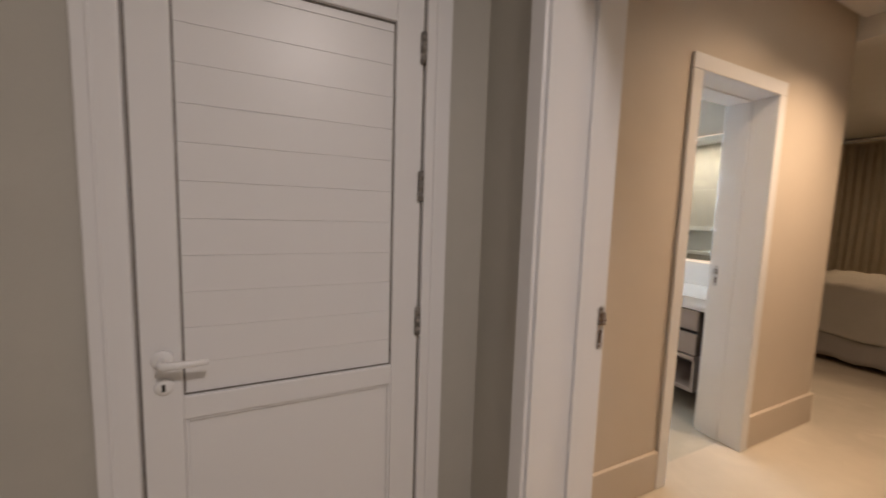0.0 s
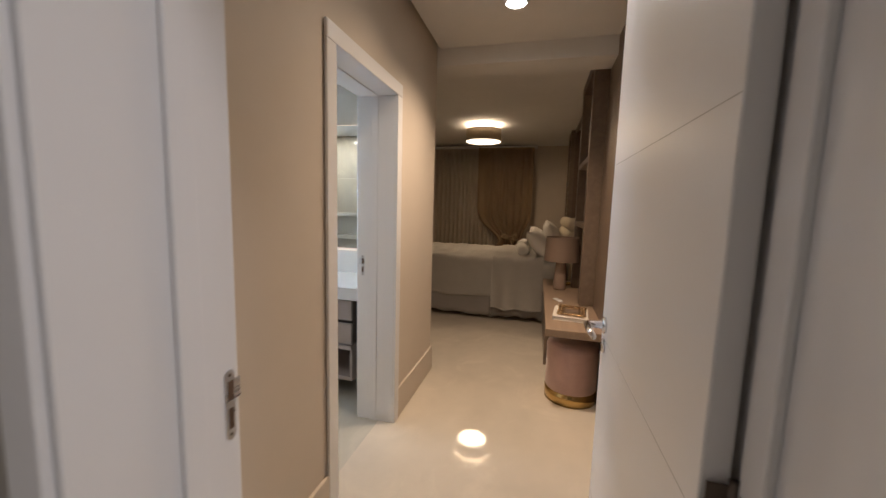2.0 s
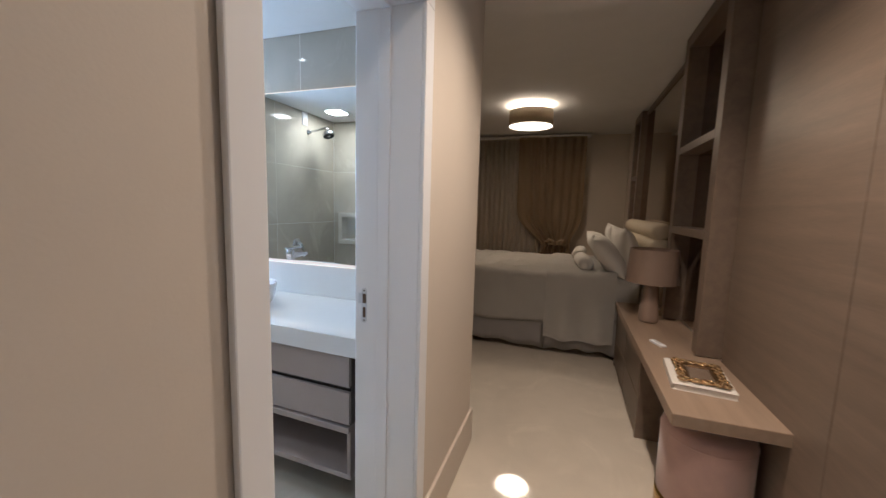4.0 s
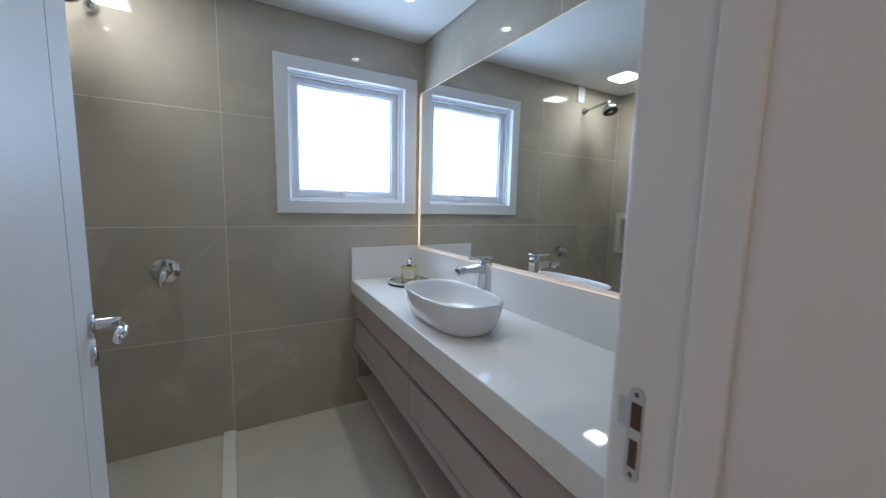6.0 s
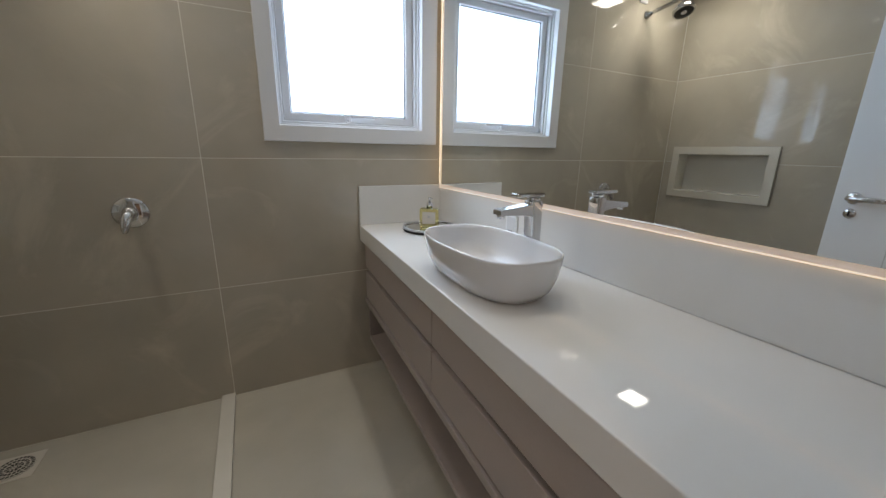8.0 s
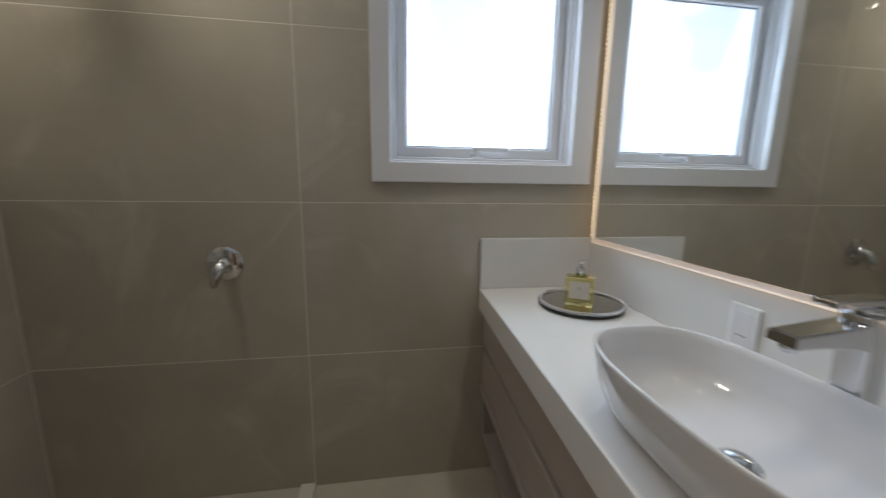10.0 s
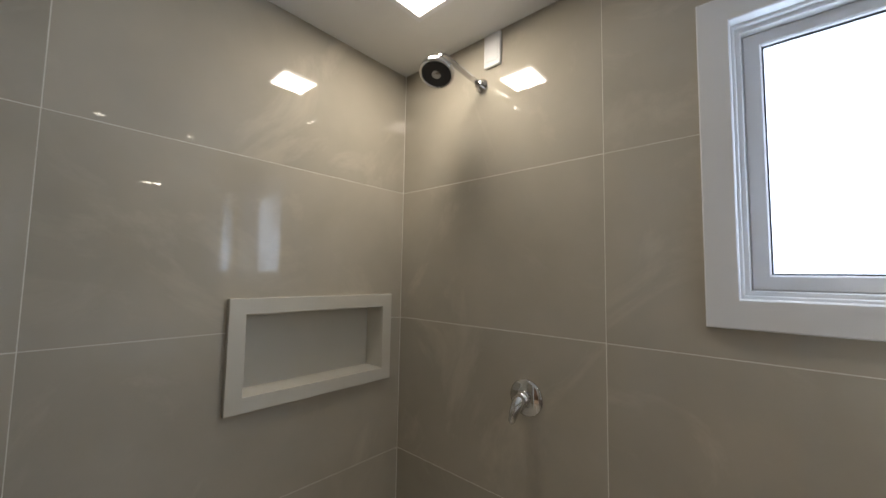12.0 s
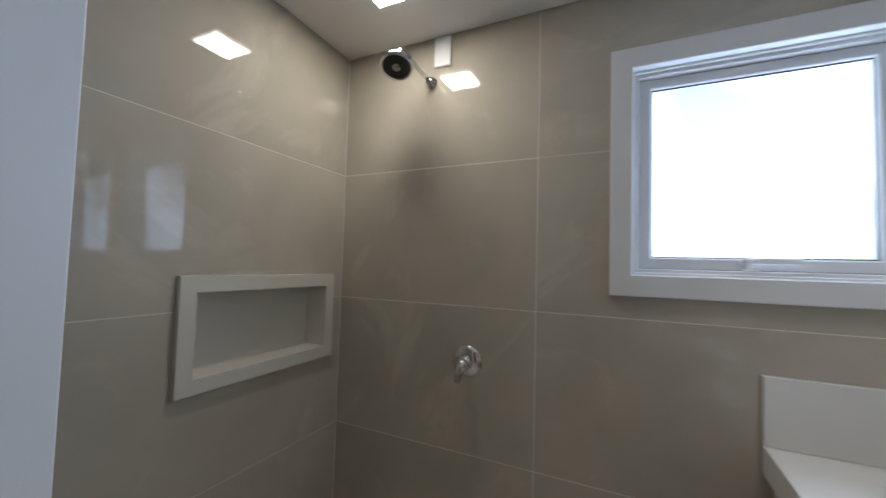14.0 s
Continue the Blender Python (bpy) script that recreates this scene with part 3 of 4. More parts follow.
drawer_unit(2.868, 3.795)
drawer_unit(1.925, 2.866)
e = thing("shelf", "open taupe shelf under the cabinets", "shelf", (3.3, 2.8, 0.16))
part("board", deeper(box((3.090, 1.925, 0.160), (3.545, 3.795, 0.186), 0.002)), "taupe", e)
part("side_panel", deeper(box((3.090, 3.777, 0.1865), (3.545, 3.795, 0.3995), 0.001)), "taupe", e)
part("side_panel", deeper(box((3.090, 1.925, 0.1865), (3.545, 1.943, 0.3995), 0.001)), "taupe", e)
# back panel carries the under-cabinet shade in its colour
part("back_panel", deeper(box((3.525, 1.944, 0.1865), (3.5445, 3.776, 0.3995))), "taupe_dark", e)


def oval_ring(cx, cy, z, a, b, n=64, power=2.8):
    """A rounded oblong, a across x and b along y."""
    ring = []
    for k in range(n):
        t = 2 * math.pi * k / n
        c, s = math.cos(t), math.sin(t)
        ring.append((cx + a * math.copysign(abs(c) ** (2 / power), c), cy + b * math.copysign(abs(s) ** (2 / power), s), z))
    return ring


e = thing("vessel_basin", "oblong white glazed ceramic vessel basin on the worktop", "basin", (3.192, 2.788, 0.83))
cx, cy = 3.190, 2.794
prof = [(0.105, 0.216, 0.8302), (0.123, 0.239, 0.835), (0.140, 0.259, 0.858), (0.154, 0.2735, 0.895), (0.161, 0.280, 0.932), (0.164, 0.283, 0.950), (0.1635, 0.2825, 0.955), (0.160, 0.279, 0.957), (0.157, 0.276, 0.955), (0.153, 0.271, 0.942), (0.147, 0.264, 0.90), (0.130, 0.240, 0.866), (0.092, 0.175, 0.852), (0.030, 0.050, 0.848)]
part("bowl", add_rings(bmesh.new(), [oval_ring(cx, cy, z, 0.915 * a, 0.918 * b) for a, b, z in prof]), "ceramic", e, smooth=True)
d = part("drain", lathe([(0.030, 0.8485), (0.030, 0.852), (0.024, 0.853), (0.022, 0.860), (0.014, 0.864), (0.004, 0.865)], (cx - 0.008, cy - 0.008, 0), 32), "chrome", e, "chrome pop-up drain", True)
part("slot_ring", lathe([(0.0245, 0.8532), (0.0245, 0.8545), (0.0225, 0.8550)], (cx - 0.008, cy - 0.008, 0), 32), "dark", d)
part("maker_mark", box((cx + 0.1395, cy - 0.044, 0.931), (cx + 0.1425, cy - 0.034, 0.9335)), "groove", e)

e = thing("basin_tap", "tall chrome single-lever basin tap", "tap", (3.455, 2.865, 0.83))
fx, fy = 3.438, 2.865
part("base_ring", lathe([(0.027, 0.8302), (0.027, 0.836), (0.024, 0.839)], (fx, fy, 0), 32), "chrome", e, smooth=True)
part("column", add_rings(bmesh.new(), [oval_ring(fx - o, fy, z, a, 0.0235, 32, 4) for a, z, o in ((0.025, 0.839, 0), (0.023, 0.95, 0), (0.024, 1.04, 0.002), (0.026, 1.075, 0.004), (0.026, 1.095, 0.004), (0.024, 1.098, 0.004))]), "chrome", e, smooth=True)
part("spout", add_rings(bmesh.new(), [[(x, fy - 0.019, z + h), (x, fy + 0.019, z + h), (x, fy + 0.021, z + h - 0.003), (x, fy + 0.021, z), (x, fy - 0.021, z), (x, fy - 0.021, z + h - 0.003)] for x, z, h in ((3.432, 1.040, 0.050), (3.39, 1.050, 0.034), (3.335, 1.054, 0.024), (3.292, 1.054, 0.020), (3.288, 1.056, 0.016))]), "chrome", e, smooth=False)
part("aerator", lathe([(0.012, 1.042), (0.012, 1.057)], (3.304, fy, 0), 20), "chrome", e, smooth=True)
part("cartridge_cap", lathe([(0.023, 1.0985), (0.023, 1.108), (0.020, 1.112)], (fx - 0.004, fy, 0), 32), "chrome", e, smooth=True)
part("lever", box((3.352, fy - 0.019, 1.1125), (3.466, fy + 0.019, 1.125), 0.004, 2), "chrome", e)
e.scale = (0.96, 0.96, 0.90)
e.location += Vector((-0.074, -0.077, 0))


def outlet(at):
    x, y, z = at
    e = thing("power_outlet", "white plastic power outlet on the backsplash", "outlet", at)
    part("cover", box((x - 0.008, y - 0.037, z - 0.057), (x, y + 0.037, z + 0.057), 0.004, 2), "white", e)
    part("socket_face", box((x - 0.0095, y - 0.026, z - 0.04), (x - 0.008, y + 0.026, z + 0.04), 0.0006), "ceramic", e)
    for k in (-0.009, 0.0, 0.009):
        part("pin_hole", lathe([(0.0022, 0), (0.0022, -0.0004)], (x - 0.0095, y + k, z - 0.018), 10, "x"), "dark", e)


outlet((3.520, 3.092, 0.926))

e = thing("mirror_tray", "round mirrored tray with silver rope rim", "tray", (3.36, 3.59, 0.83))
part("base", lathe([(0.128, 0.8302), (0.140, 0.832), (0.142, 0.842), (0.136, 0.844), (0.0, 0.844)][:4], (3.36, 3.59, 0), 48), "black", e, smooth=True)
part("plate", lathe([(0.134, 0.8442), (0.134, 0.8452)], (3.36, 3.59, 0), 48), "plate", e)
rope = bmesh.new()
for s in range(2):
    pts = []
    for k in range(289):
        a = 2 * math.pi * k / 288
        w = 48 * a + math.pi * s
        r = 0.1385 + 0.0032 * math.cos(w)
        pts.append((3.36 + r * math.cos(a), 3.59 + r * math.sin(a), 0.8475 + 0.0032 * math.sin(w)))
    tube(pts, 0.0034, 6, rope)
part("rope_rim", rope, "steel", e, "twisted silver rope rim", True)

e = thing("perfume_bottle", "square glass perfume bottle with silver pump", "bottle", (3.345, 3.555, 0.846))
def turned(lo, hi, bevel, at, angle):
    bm = box(lo, hi, bevel, 2)
    bmesh.ops.transform(bm, matrix=Matrix.Translation(at) @ Matrix.Rotation(radians(angle), 4, "Z"), verts=bm.verts)
    return bm
BP = (3.338, 3.565, 0.8458)
part("glass_body", turned((-0.046, -0.026, 0), (0.046, 0.026, 0.100), 0.006, BP, -32), "perfume", e)
part("paper_label", turned((-0.032, -0.0272, 0.026), (0.032, -0.0266, 0.084), 0.0, BP, -32), "paper", e, "white paper label")
part("letter_bar", turned((-0.005, -0.0276, 0.056), (0.005, -0.0273, 0.066), 0.0, BP, -32), "groove", e)
part("collar", lathe([(0.015, 0.1005), (0.015, 0.126), (0.013, 0.128)], BP, 20), "chrome", e, smooth=True)
part("pump", lathe([(0.005, 0.128), (0.005, 0.138), (0.008, 0.139), (0.008, 0.152), (0.006, 0.154)], BP, 20), "chrome", e, smooth=True)
part("nozzle", tube([Vector(BP) + Vector((0, 0, 0.147)), Vector(BP) + Vector((0.012, -0.012, 0.147))], 0.003, 10), "chrome", e, smooth=True)

for o in ("worktop", "vessel_basin", "basin_tap", "mirror_tray", "perfume_bottle"):
    D[o].location.z += 0.008
for o in ("mirror_tray", "perfume_bottle"):
    D[o].location += Vector((-0.006, -0.055, 0))

# ---- wall mirror with led edges ----
e = thing("wall_mirror", "large frameless mirror with warm led edge light", "mirror", (3.52, 2.8, 1.045))
part("glass", box((3.506, 1.83, 1.046), (3.511, 3.728, 2.030), 0.0008), "mirror", e, "silvered glass")
part("backing", box((3.5115, 1.84, 1.050), (3.540, 3.726, 2.024)), "niche", e)
# profiles are no lamps: their own glow replaces light from the leds
part("led_profile", box((3.5105, 3.7285, 1.046), (3.540, 3.762, 2.030), 0.0008), "led_soft", e, "side edge glowing in place of led light")
part("led_profile", box((3.5115, 1.84, 1.0275), (3.540, 3.762, 1.0455), 0.0008), "led_band", e, "lower edge glowing in place of led light")
part("led_strip", box((3.5100, 1.845, 1.0275), (3.5170, 3.760, 1.0293)), "led_line", e, "glowing led strip")
part("led_profile", box((3.5095, 1.84, 2.0305), (3.540, 3.762, 2.036), 0.0008), "led_soft", e, "upper edge glowing in place of led light")
tape = part("led_tape", box((3.5085, 3.754, 1.05), (3.5103, 3.760, 2.026)), "led_soft", e, "warm led tape")
dots = bmesh.new()
for k in range(58):
    z = 1.056 + 0.0166 * k
    add_box(dots, (3.5070, 3.7550, z), (3.5085, 3.7590, z + 0.0045))
tagged(part("led_diode", dots, "led", tape), kind="stuff")

# ---- shower ----
e = thing("shower_valve", "round chrome shower valve with drooping lever", "shower valve", (2.111, 3.797, 0.958))
part("plate", lathe([(0.063, 0.0), (0.063, -0.003), (0.060, -0.006), (0.050, -0.0105), (0.038, -0.0145), (0.027, -0.017)], (2.111, 3.797, 0.958), 48, "y"), "chrome", e, smooth=True)
part("knob", lathe([(0.027, -0.016), (0.027, -0.024), (0.0255, -0.032), (0.020, -0.042), (0.010, -0.047), (0.002, -0.048)], (2.111, 3.797, 0.958), 32, "y"), "chrome", e, smooth=True)
part("lever", tube([(2.111, 3.768, 0.962), (2.109, 3.752, 0.956), (2.105, 3.738, 0.938), (2.101, 3.728, 0.916), (2.098, 3.722, 0.894), (2.097, 3.720, 0.886)], [0.019, 0.022, 0.020, 0.016, 0.012, 0.006], 18), "chrome", e, smooth=True)
e = thing("wall_shower", "chrome wall shower with black nozzle plate on an arm", "shower", (1.907, 3.797, 2.154))
part("flange", lathe([(0.028, 0), (0.028, -0.006), (0.020, -0.010), (0.020, -0.018), (0.0165, -0.020), (0.0165, -0.030), (0.013, -0.032)], (1.907, 3.797, 2.154), 36, "y"), "chrome", e, smooth=True)
part("arm", tube([(1.907, 3.775, 2.156), (1.900, 3.720, 2.166), (1.889, 3.620, 2.186), (1.885, 3.584, 2.193), (1.883, 3.572, 2.190), (1.882, 3.568, 2.180), (1.881, 3.566, 2.160)], [0.0115] * 5 + [0.011, 0.011], 18), "chrome", e, smooth=True)
def tilted(profile, at, tilt, steps=48):
    bm = lathe(profile, (0, 0, 0), steps)
    bmesh.ops.transform(bm, matrix=Matrix.Translation(at) @ Matrix.Rotation(radians(tilt), 4, "X") @ Matrix.Rotation(radians(-8), 4, "Y"), verts=bm.verts)
    return bm
HP = (1.876, 3.560, 2.126)
head = part("head", tilted([(0.013, 0.040), (0.018, 0.030), (0.046, 0.024), (0.052, 0.018), (0.053, 0.008), (0.060, 0.005), (0.064, 0.000), (0.065, -0.010), (0.063, -0.018), (0.058, -0.021), (0.0555, -0.020), (0.0545, -0.017)], HP, -22), "chrome", e, smooth=True)
part("nozzle_plate", tilted([(0.0545, -0.017), (0.053, -0.0185), (0.018, -0.0195)], HP, -22), "black", head, "black rubber nozzle plate")
part("centre_cap", tilted([(0.017, -0.0190), (0.016, -0.0215), (0.006, -0.0222)], HP, -22, 28), "steel", head, "brushed steel centre cap")
e = thing("junction_cover", "white plastic cable cover under the ceiling", "cable cover", (1.961, 3.797, 2.21))
part("cover", box((1.921, 3.786, 2.216), (2.001, 3.799, 2.352), 0.006, 3), "pvc", e)
part("front_rib", ring_frame((1.934, 2.236, 1.988, 2.346), (1.938, 2.240, 1.984, 2.342), 3.7845, 3.787, 0.0005), "pvc", e)

e = thing("niche_1", "recessed shower niche with cream quartz frame", "niche", (1.44, 3.4, 0.9), kind="structure")
part("niche_frame", ring_frame((3.048, 0.914, 3.728, 1.290), (3.102, 0.966, 3.679, 1.236), 1.459, 1.4385, 0.0015, "x"), "niche", e)
part("niche_lining", boxes([((1.336, 3.0945, 0.9585), (1.344, 3.687, 1.2425)), ((1.344, 3.103, 0.9585), (1.4383, 3.678, 0.966)), ((1.344, 3.103, 1.236), (1.4383, 3.678, 1.2425)), ((1.344, 3.0945, 0.9585), (1.4383, 3.102, 1.2425)), ((1.344, 3.679, 0.9585), (1.4383, 3.687, 1.2425))]), "niche", e)

e = thing("shower_drain", "white square floor drain with round slotted grate", "drain", (1.63, 3.665, 0))
part("tray", box((1.557, 3.592, 0.0005), (1.703, 3.738, 0.004), 0.001), "niche", e)
part("grate", lathe([(0.060, 0.0042), (0.060, 0.0055), (0.058, 0.006)], (1.63, 3.665, 0), 40), "dark", e)
for r0, n, r1 in ((0.010, 10, 0.028), (0.028, 18, 0.044), (0.044, 26, 0.058)):
    for k in range(n):
        bar = box((r0, -0.0013, 0.006), (r1, 0.0013, 0.0068))
        bmesh.ops.transform(bar, matrix=Matrix.Translation((1.63, 3.665, 0)) @ Matrix.Rotation(2 * math.pi * k / n, 4, "Z"), verts=bar.verts)
        part("grate_bar", bar, "niche", e)
for r in (0.006, 0.028, 0.044, 0.059):
    part("grate_ring", lathe([(r - 0.0018, 0.0060), (r - 0.0018, 0.0070), (r + 0.0018, 0.0070), (r + 0.0018, 0.0060)], (1.63, 3.665, 0), 40, close=False), "niche", e)
structure("shower_curb", box((2.325, 1.83, 0.0), (2.385, 3.797, 0.02), 0.002), "niche", "low cream stone curb at the shower edge", "curb")

# ---- bathroom lights ----
e = thing("led_panel", "square recessed led ceiling panel with white frame", "ceiling light", (1.893, 3.442, BH))
part("frame", boxes([(tuple(a[i] for i in (0, 1, 2)), b) for a, b in [((1.785, 3.334, BH - 0.006), (1.808, 3.55, BH)), ((1.978, 3.334, BH - 0.006), (2.001, 3.55, BH)), ((1.808, 3.334, BH - 0.006), (1.978, 3.357, BH)), ((1.808, 3.527, BH - 0.006), (1.978, 3.55, BH))]], 0.001), "white", e)
part("diffuser", box((1.808, 3.357, BH - 0.005), (1.978, 3.527, BH - 0.001)), "panel", e, "glowing white diffuser")
for y in (3.33, 2.84):
    e = thing("downlight", "small round recessed downlight", "ceiling light", (3.23, y, BH), "downlights over the worktop")
    part("trim_ring", lathe([(0.042, 0), (0.042, -0.003), (0.038, -0.005), (0.030, -0.004), (0.028, 0)], (3.23, y, BH), 32, close=False), "white", e, smooth=True)
    part("lens", lathe([(0.028, -0.001), (0.028, -0.003)], (3.23, y, BH), 28), "spot", e, "glowing lens")


# ---- corridor and bedroom lights ----
for x, y in ((3.15, 0.91), (2.45, 0.91)):
    e = thing("corridor_lamp", "small round white ceiling lamp in the corridor", "ceiling light", (x, y, H), "corridor ceiling lamps")
    part("ring", lathe([(0.075, 0), (0.075, -0.018), (0.068, -0.024), (0.060, -0.024), (0.060, 0)], (x, y, H), 36, close=False), "white", e, smooth=True)
    part("diffuser", lathe([(0.060, -0.006), (0.060, -0.020)], (x, y, H), 36), "spot", e, "glowing diffuser")
e = thing("drum_lamp", "drum ceiling lamp with brown fabric and glowing disc", "ceiling light", (6.46, 1.585, H))
part("canopy_plate", lathe([(0.12, 0), (0.12, -0.02), (0.11, -0.024)], (6.46, 1.585, H), 36), "white", e, smooth=True)
part("stem", lathe([(0.012, -0.024), (0.012, -0.10)], (6.46, 1.585, H), 14), "brass", e, smooth=True)
part("shade", lathe([(0.262, -0.075), (0.265, -0.075), (0.265, -0.252), (0.262, -0.252)], (6.46, 1.585, H), 48, close=False), "drum", e, "brown fabric drum shade", True)
part("lower_diffuser", lathe([(0.260, -0.246), (0.260, -0.250)], (6.46, 1.585, H), 48), "warm_disc", e, "glowing lower diffuser")
part("upper_diffuser", lathe([(0.260, -0.078), (0.260, -0.074)], (6.46, 1.585, H), 48), "warm_disc", e, "glowing upper diffuser")


# ---- bedroom: cloth ----
def cloth_grid(nu, nv, place, thick=0.0):
    """A sheet of nu by nv cells whose points place(u, v) gives; thick turns it into a slab."""
    bm = bmesh.new()
    rows = [[bm.verts.new(place(i / nu, j / nv)) for j in range(nv + 1)] for i in range(nu + 1)]
    for i in range(nu):
        for j in range(nv):
            bm.faces.new((rows[i][j], rows[i + 1][j], rows[i + 1][j + 1], rows[i][j + 1]))
    if thick:
        bmesh.ops.solidify(bm, geom=bm.faces[:], thickness=thick)
    return bm


def wob(x, y, z, scale, amount):
    return amount * noise.noise(Vector((x, y, z)) * scale)


BX0, BX1, BY0, BY1, BZ = 5.36, 6.98, 0.42, 2.50, 0.775
e = thing("bed", "double bed with skirted base and thick mattress", "bed", (6.15, 1.45, 0))
part("base", box((BX0 + 0.03, BY0, 0.06), (BX1 - 0.03, BY1 - 0.03, 0.34), 0.01, 2), "skirt", e)
part("mattress", box((BX0 + 0.01, BY0, 0.345), (BX1 - 0.01, BY1 - 0.02, BZ - 0.02), 0.06, 4), "linen", e, smooth=True)
for x in (BX0 + 0.1, BX1 - 0.1):
    for y in (BY0 + 0.1, BY1 - 0.1):
        part("leg", lathe([(0.022, 0), (0.028, 0.06)], (x, y, 0), 16), "black", e, smooth=True)


def skirt_panel(y0, y1, x):
    return cloth_grid(40, 6, lambda u, v: (x - 0.012 * math.sin(v * 1.5) + wob(u * 6, v, y0, 1.0, 0.012) * v, y0 + (y1 - y0) * u, 0.40 - (0.365 - 0.03 * abs(math.sin(u * 3.1)) - 0.012 * math.sin(u * 23)) * v), 0.004)


for a, b in ((BY0 + 0.02, 1.235), (1.245, BY1)):
    part("bed_skirt", skirt_panel(a, b, BX0 - 0.004), "skirt", e, "pale grey cloth skirt", True)
part("bed_skirt", cloth_grid(40, 4, lambda u, v: (BX0 + (BX1 - BX0) * u, BY1 + 0.01 + wob(u * 9, v, 3, 1, 0.01), 0.40 - 0.38 * v), 0.004), "skirt", e, "pale grey cloth skirt", True)


def draped(x_edge, x_in, y0, y1, drop, lift, seed, ribs=0.0, ripple=0.02, roundness=0.07):
    """A cover that lies on the bed and falls over its near side."""
    top = BZ + lift

    def place(u, v):
        y = y0 + (y1 - y0) * u
        span, fall = x_in - x_edge, top - drop
        s = v * (span + fall)
        if s < span - roundness:
            x, z = x_in - s, top
        elif s < span + roundness:
            k = (s - span + roundness) / (2 * roundness) * math.pi / 2
            x, z = x_edge + roundness - roundness * math.sin(k), top - roundness + roundness * math.cos(k)
        else:
            d = s - span
            x, z = x_edge - ripple * (1 + math.sin(u * 13 + seed)) * 0.5 * d, top - d
        soft = wob(x * 2 + seed, y * 2.2, z * 2, 1.6, 0.022) + wob(x * 9 + seed, y * 9, z * 5, 1.2, 0.008)
        z += soft + (ribs * abs(math.sin(u * 26)) if z > top - 0.06 else 0)
        x -= 0.4 * soft if z < top - 0.1 else 0
        return (x, y, z)

    return cloth_grid(90, 70, place, 0.010)


e = thing("bedspread", "white quilted cotton bedspread hanging over the bed side", "bedspread", (6.0, 1.8, BZ))
part("cover", draped(BX0 - 0.02, BX1 - 0.05, 0.75, BY1 + 0.03, 0.30, 0.012, 1.0, 0.010, 0.05), "linen", e, smooth=True)
e = thing("throw_blanket", "white throw blanket folded across the pillow end", "blanket", (6.0, 0.9, BZ))
part("cover", draped(BX0 - 0.045, BX1 - 0.2, 0.62, 1.24, 0.16, 0.045, 5.0, 0.0, 0.10), "linen", e, smooth=True)
e = thing("bed_sheet", "white cotton sheet tucked at the head of the bed", "sheet", (6.0, 0.5, BZ))
part("cover", draped(BX0 - 0.012, BX1 - 0.05, 0.43, 0.80, 0.42, 0.006, 8.0, 0.0, 0.03), "linen", e, smooth=True)


def pillow(at, size, rx, rz, seed, label, group="pillows on the bed"):
    w, d, h = size
    out = bmesh.new()
    for side in (1, -1):
        rows = []
        for i in range(27):
            row = []
            for j in range(21):
                u, v = 2 * i / 26 - 1, 2 * j / 20 - 1
                edge = (1 - abs(u) ** 3.2) * (1 - abs(v) ** 3.2)
                pinch = 1 - 0.07 * (1 - u * u) * v * v - 0.06 * (1 - v * v) * u * u + 0.05 * u * u * v * v
                z = side * h / 2 * max(edge, 0) ** 0.55
                z += side * wob(u * 2 + seed, v * 2, side, 1.3, 0.008) * (edge > 0.01)
                row.append(out.verts.new((u * w / 2 * pinch, v * d / 2 * pinch, z)))
            rows.append(row)
        for i in range(26):
            for j in range(20):
                out.faces.new((rows[i][j], rows[i + 1][j], rows[i + 1][j + 1], rows[i][j + 1]))
    bmesh.ops.remove_doubles(out, verts=out.verts, dist=0.0005)
    bmesh.ops.transform(out, matrix=pose(*at, rx, 0, rz), verts=out.verts)
    ob = link_mesh("pillow", out, "linen", True)
    return tagged(ob, label, "pillow", group)


for k, x in enumerate((5.74, 6.58)):
    pillow((x, 0.50, BZ + 0.235), (0.70, 0.50, 0.19), 68, 3 - 5 * k, 3 + k, "plump white pillow leaning on the headboard")
    pillow((x - 0.05, 0.67, BZ + 0.185), (0.64, 0.44, 0.21), 50, -5 + 8 * k, 8 + k, "plump white pillow in front of another")


def bolster(at, rz, length, radius):
    """A rolled cushion with gathered round ends."""
    prof = [(0.01, -length / 2), (radius * 0.55, -length / 2 - 0.012), (radius * 0.93, -length / 2 + 0.012), (radius, -length / 2 + 0.05), (radius, length / 2 - 0.05), (radius * 0.93, length / 2 - 0.012), (radius * 0.55, length / 2 + 0.012), (0.01, length / 2)]
    bm = lathe(prof, (0, 0, 0), 36, "x")
    for v in bm.verts:
        v.co += v.co.normalized() * wob(v.co.x * 4 + rz, v.co.y * 9, v.co.z * 9, 2.0, 0.010)
    bmesh.ops.transform(bm, matrix=pose(*at, 0, 0, rz), verts=bm.verts)
    return tagged(link_mesh("bolster", bm, "linen", True), "white round bolster cushion on the bed", "cushion", "bolsters on the bed")


bolster((5.72, 0.90, BZ + 0.105), 6, 0.44, 0.075)
bolster((6.50, 0.92, BZ + 0.105), -5, 0.44, 0.075)

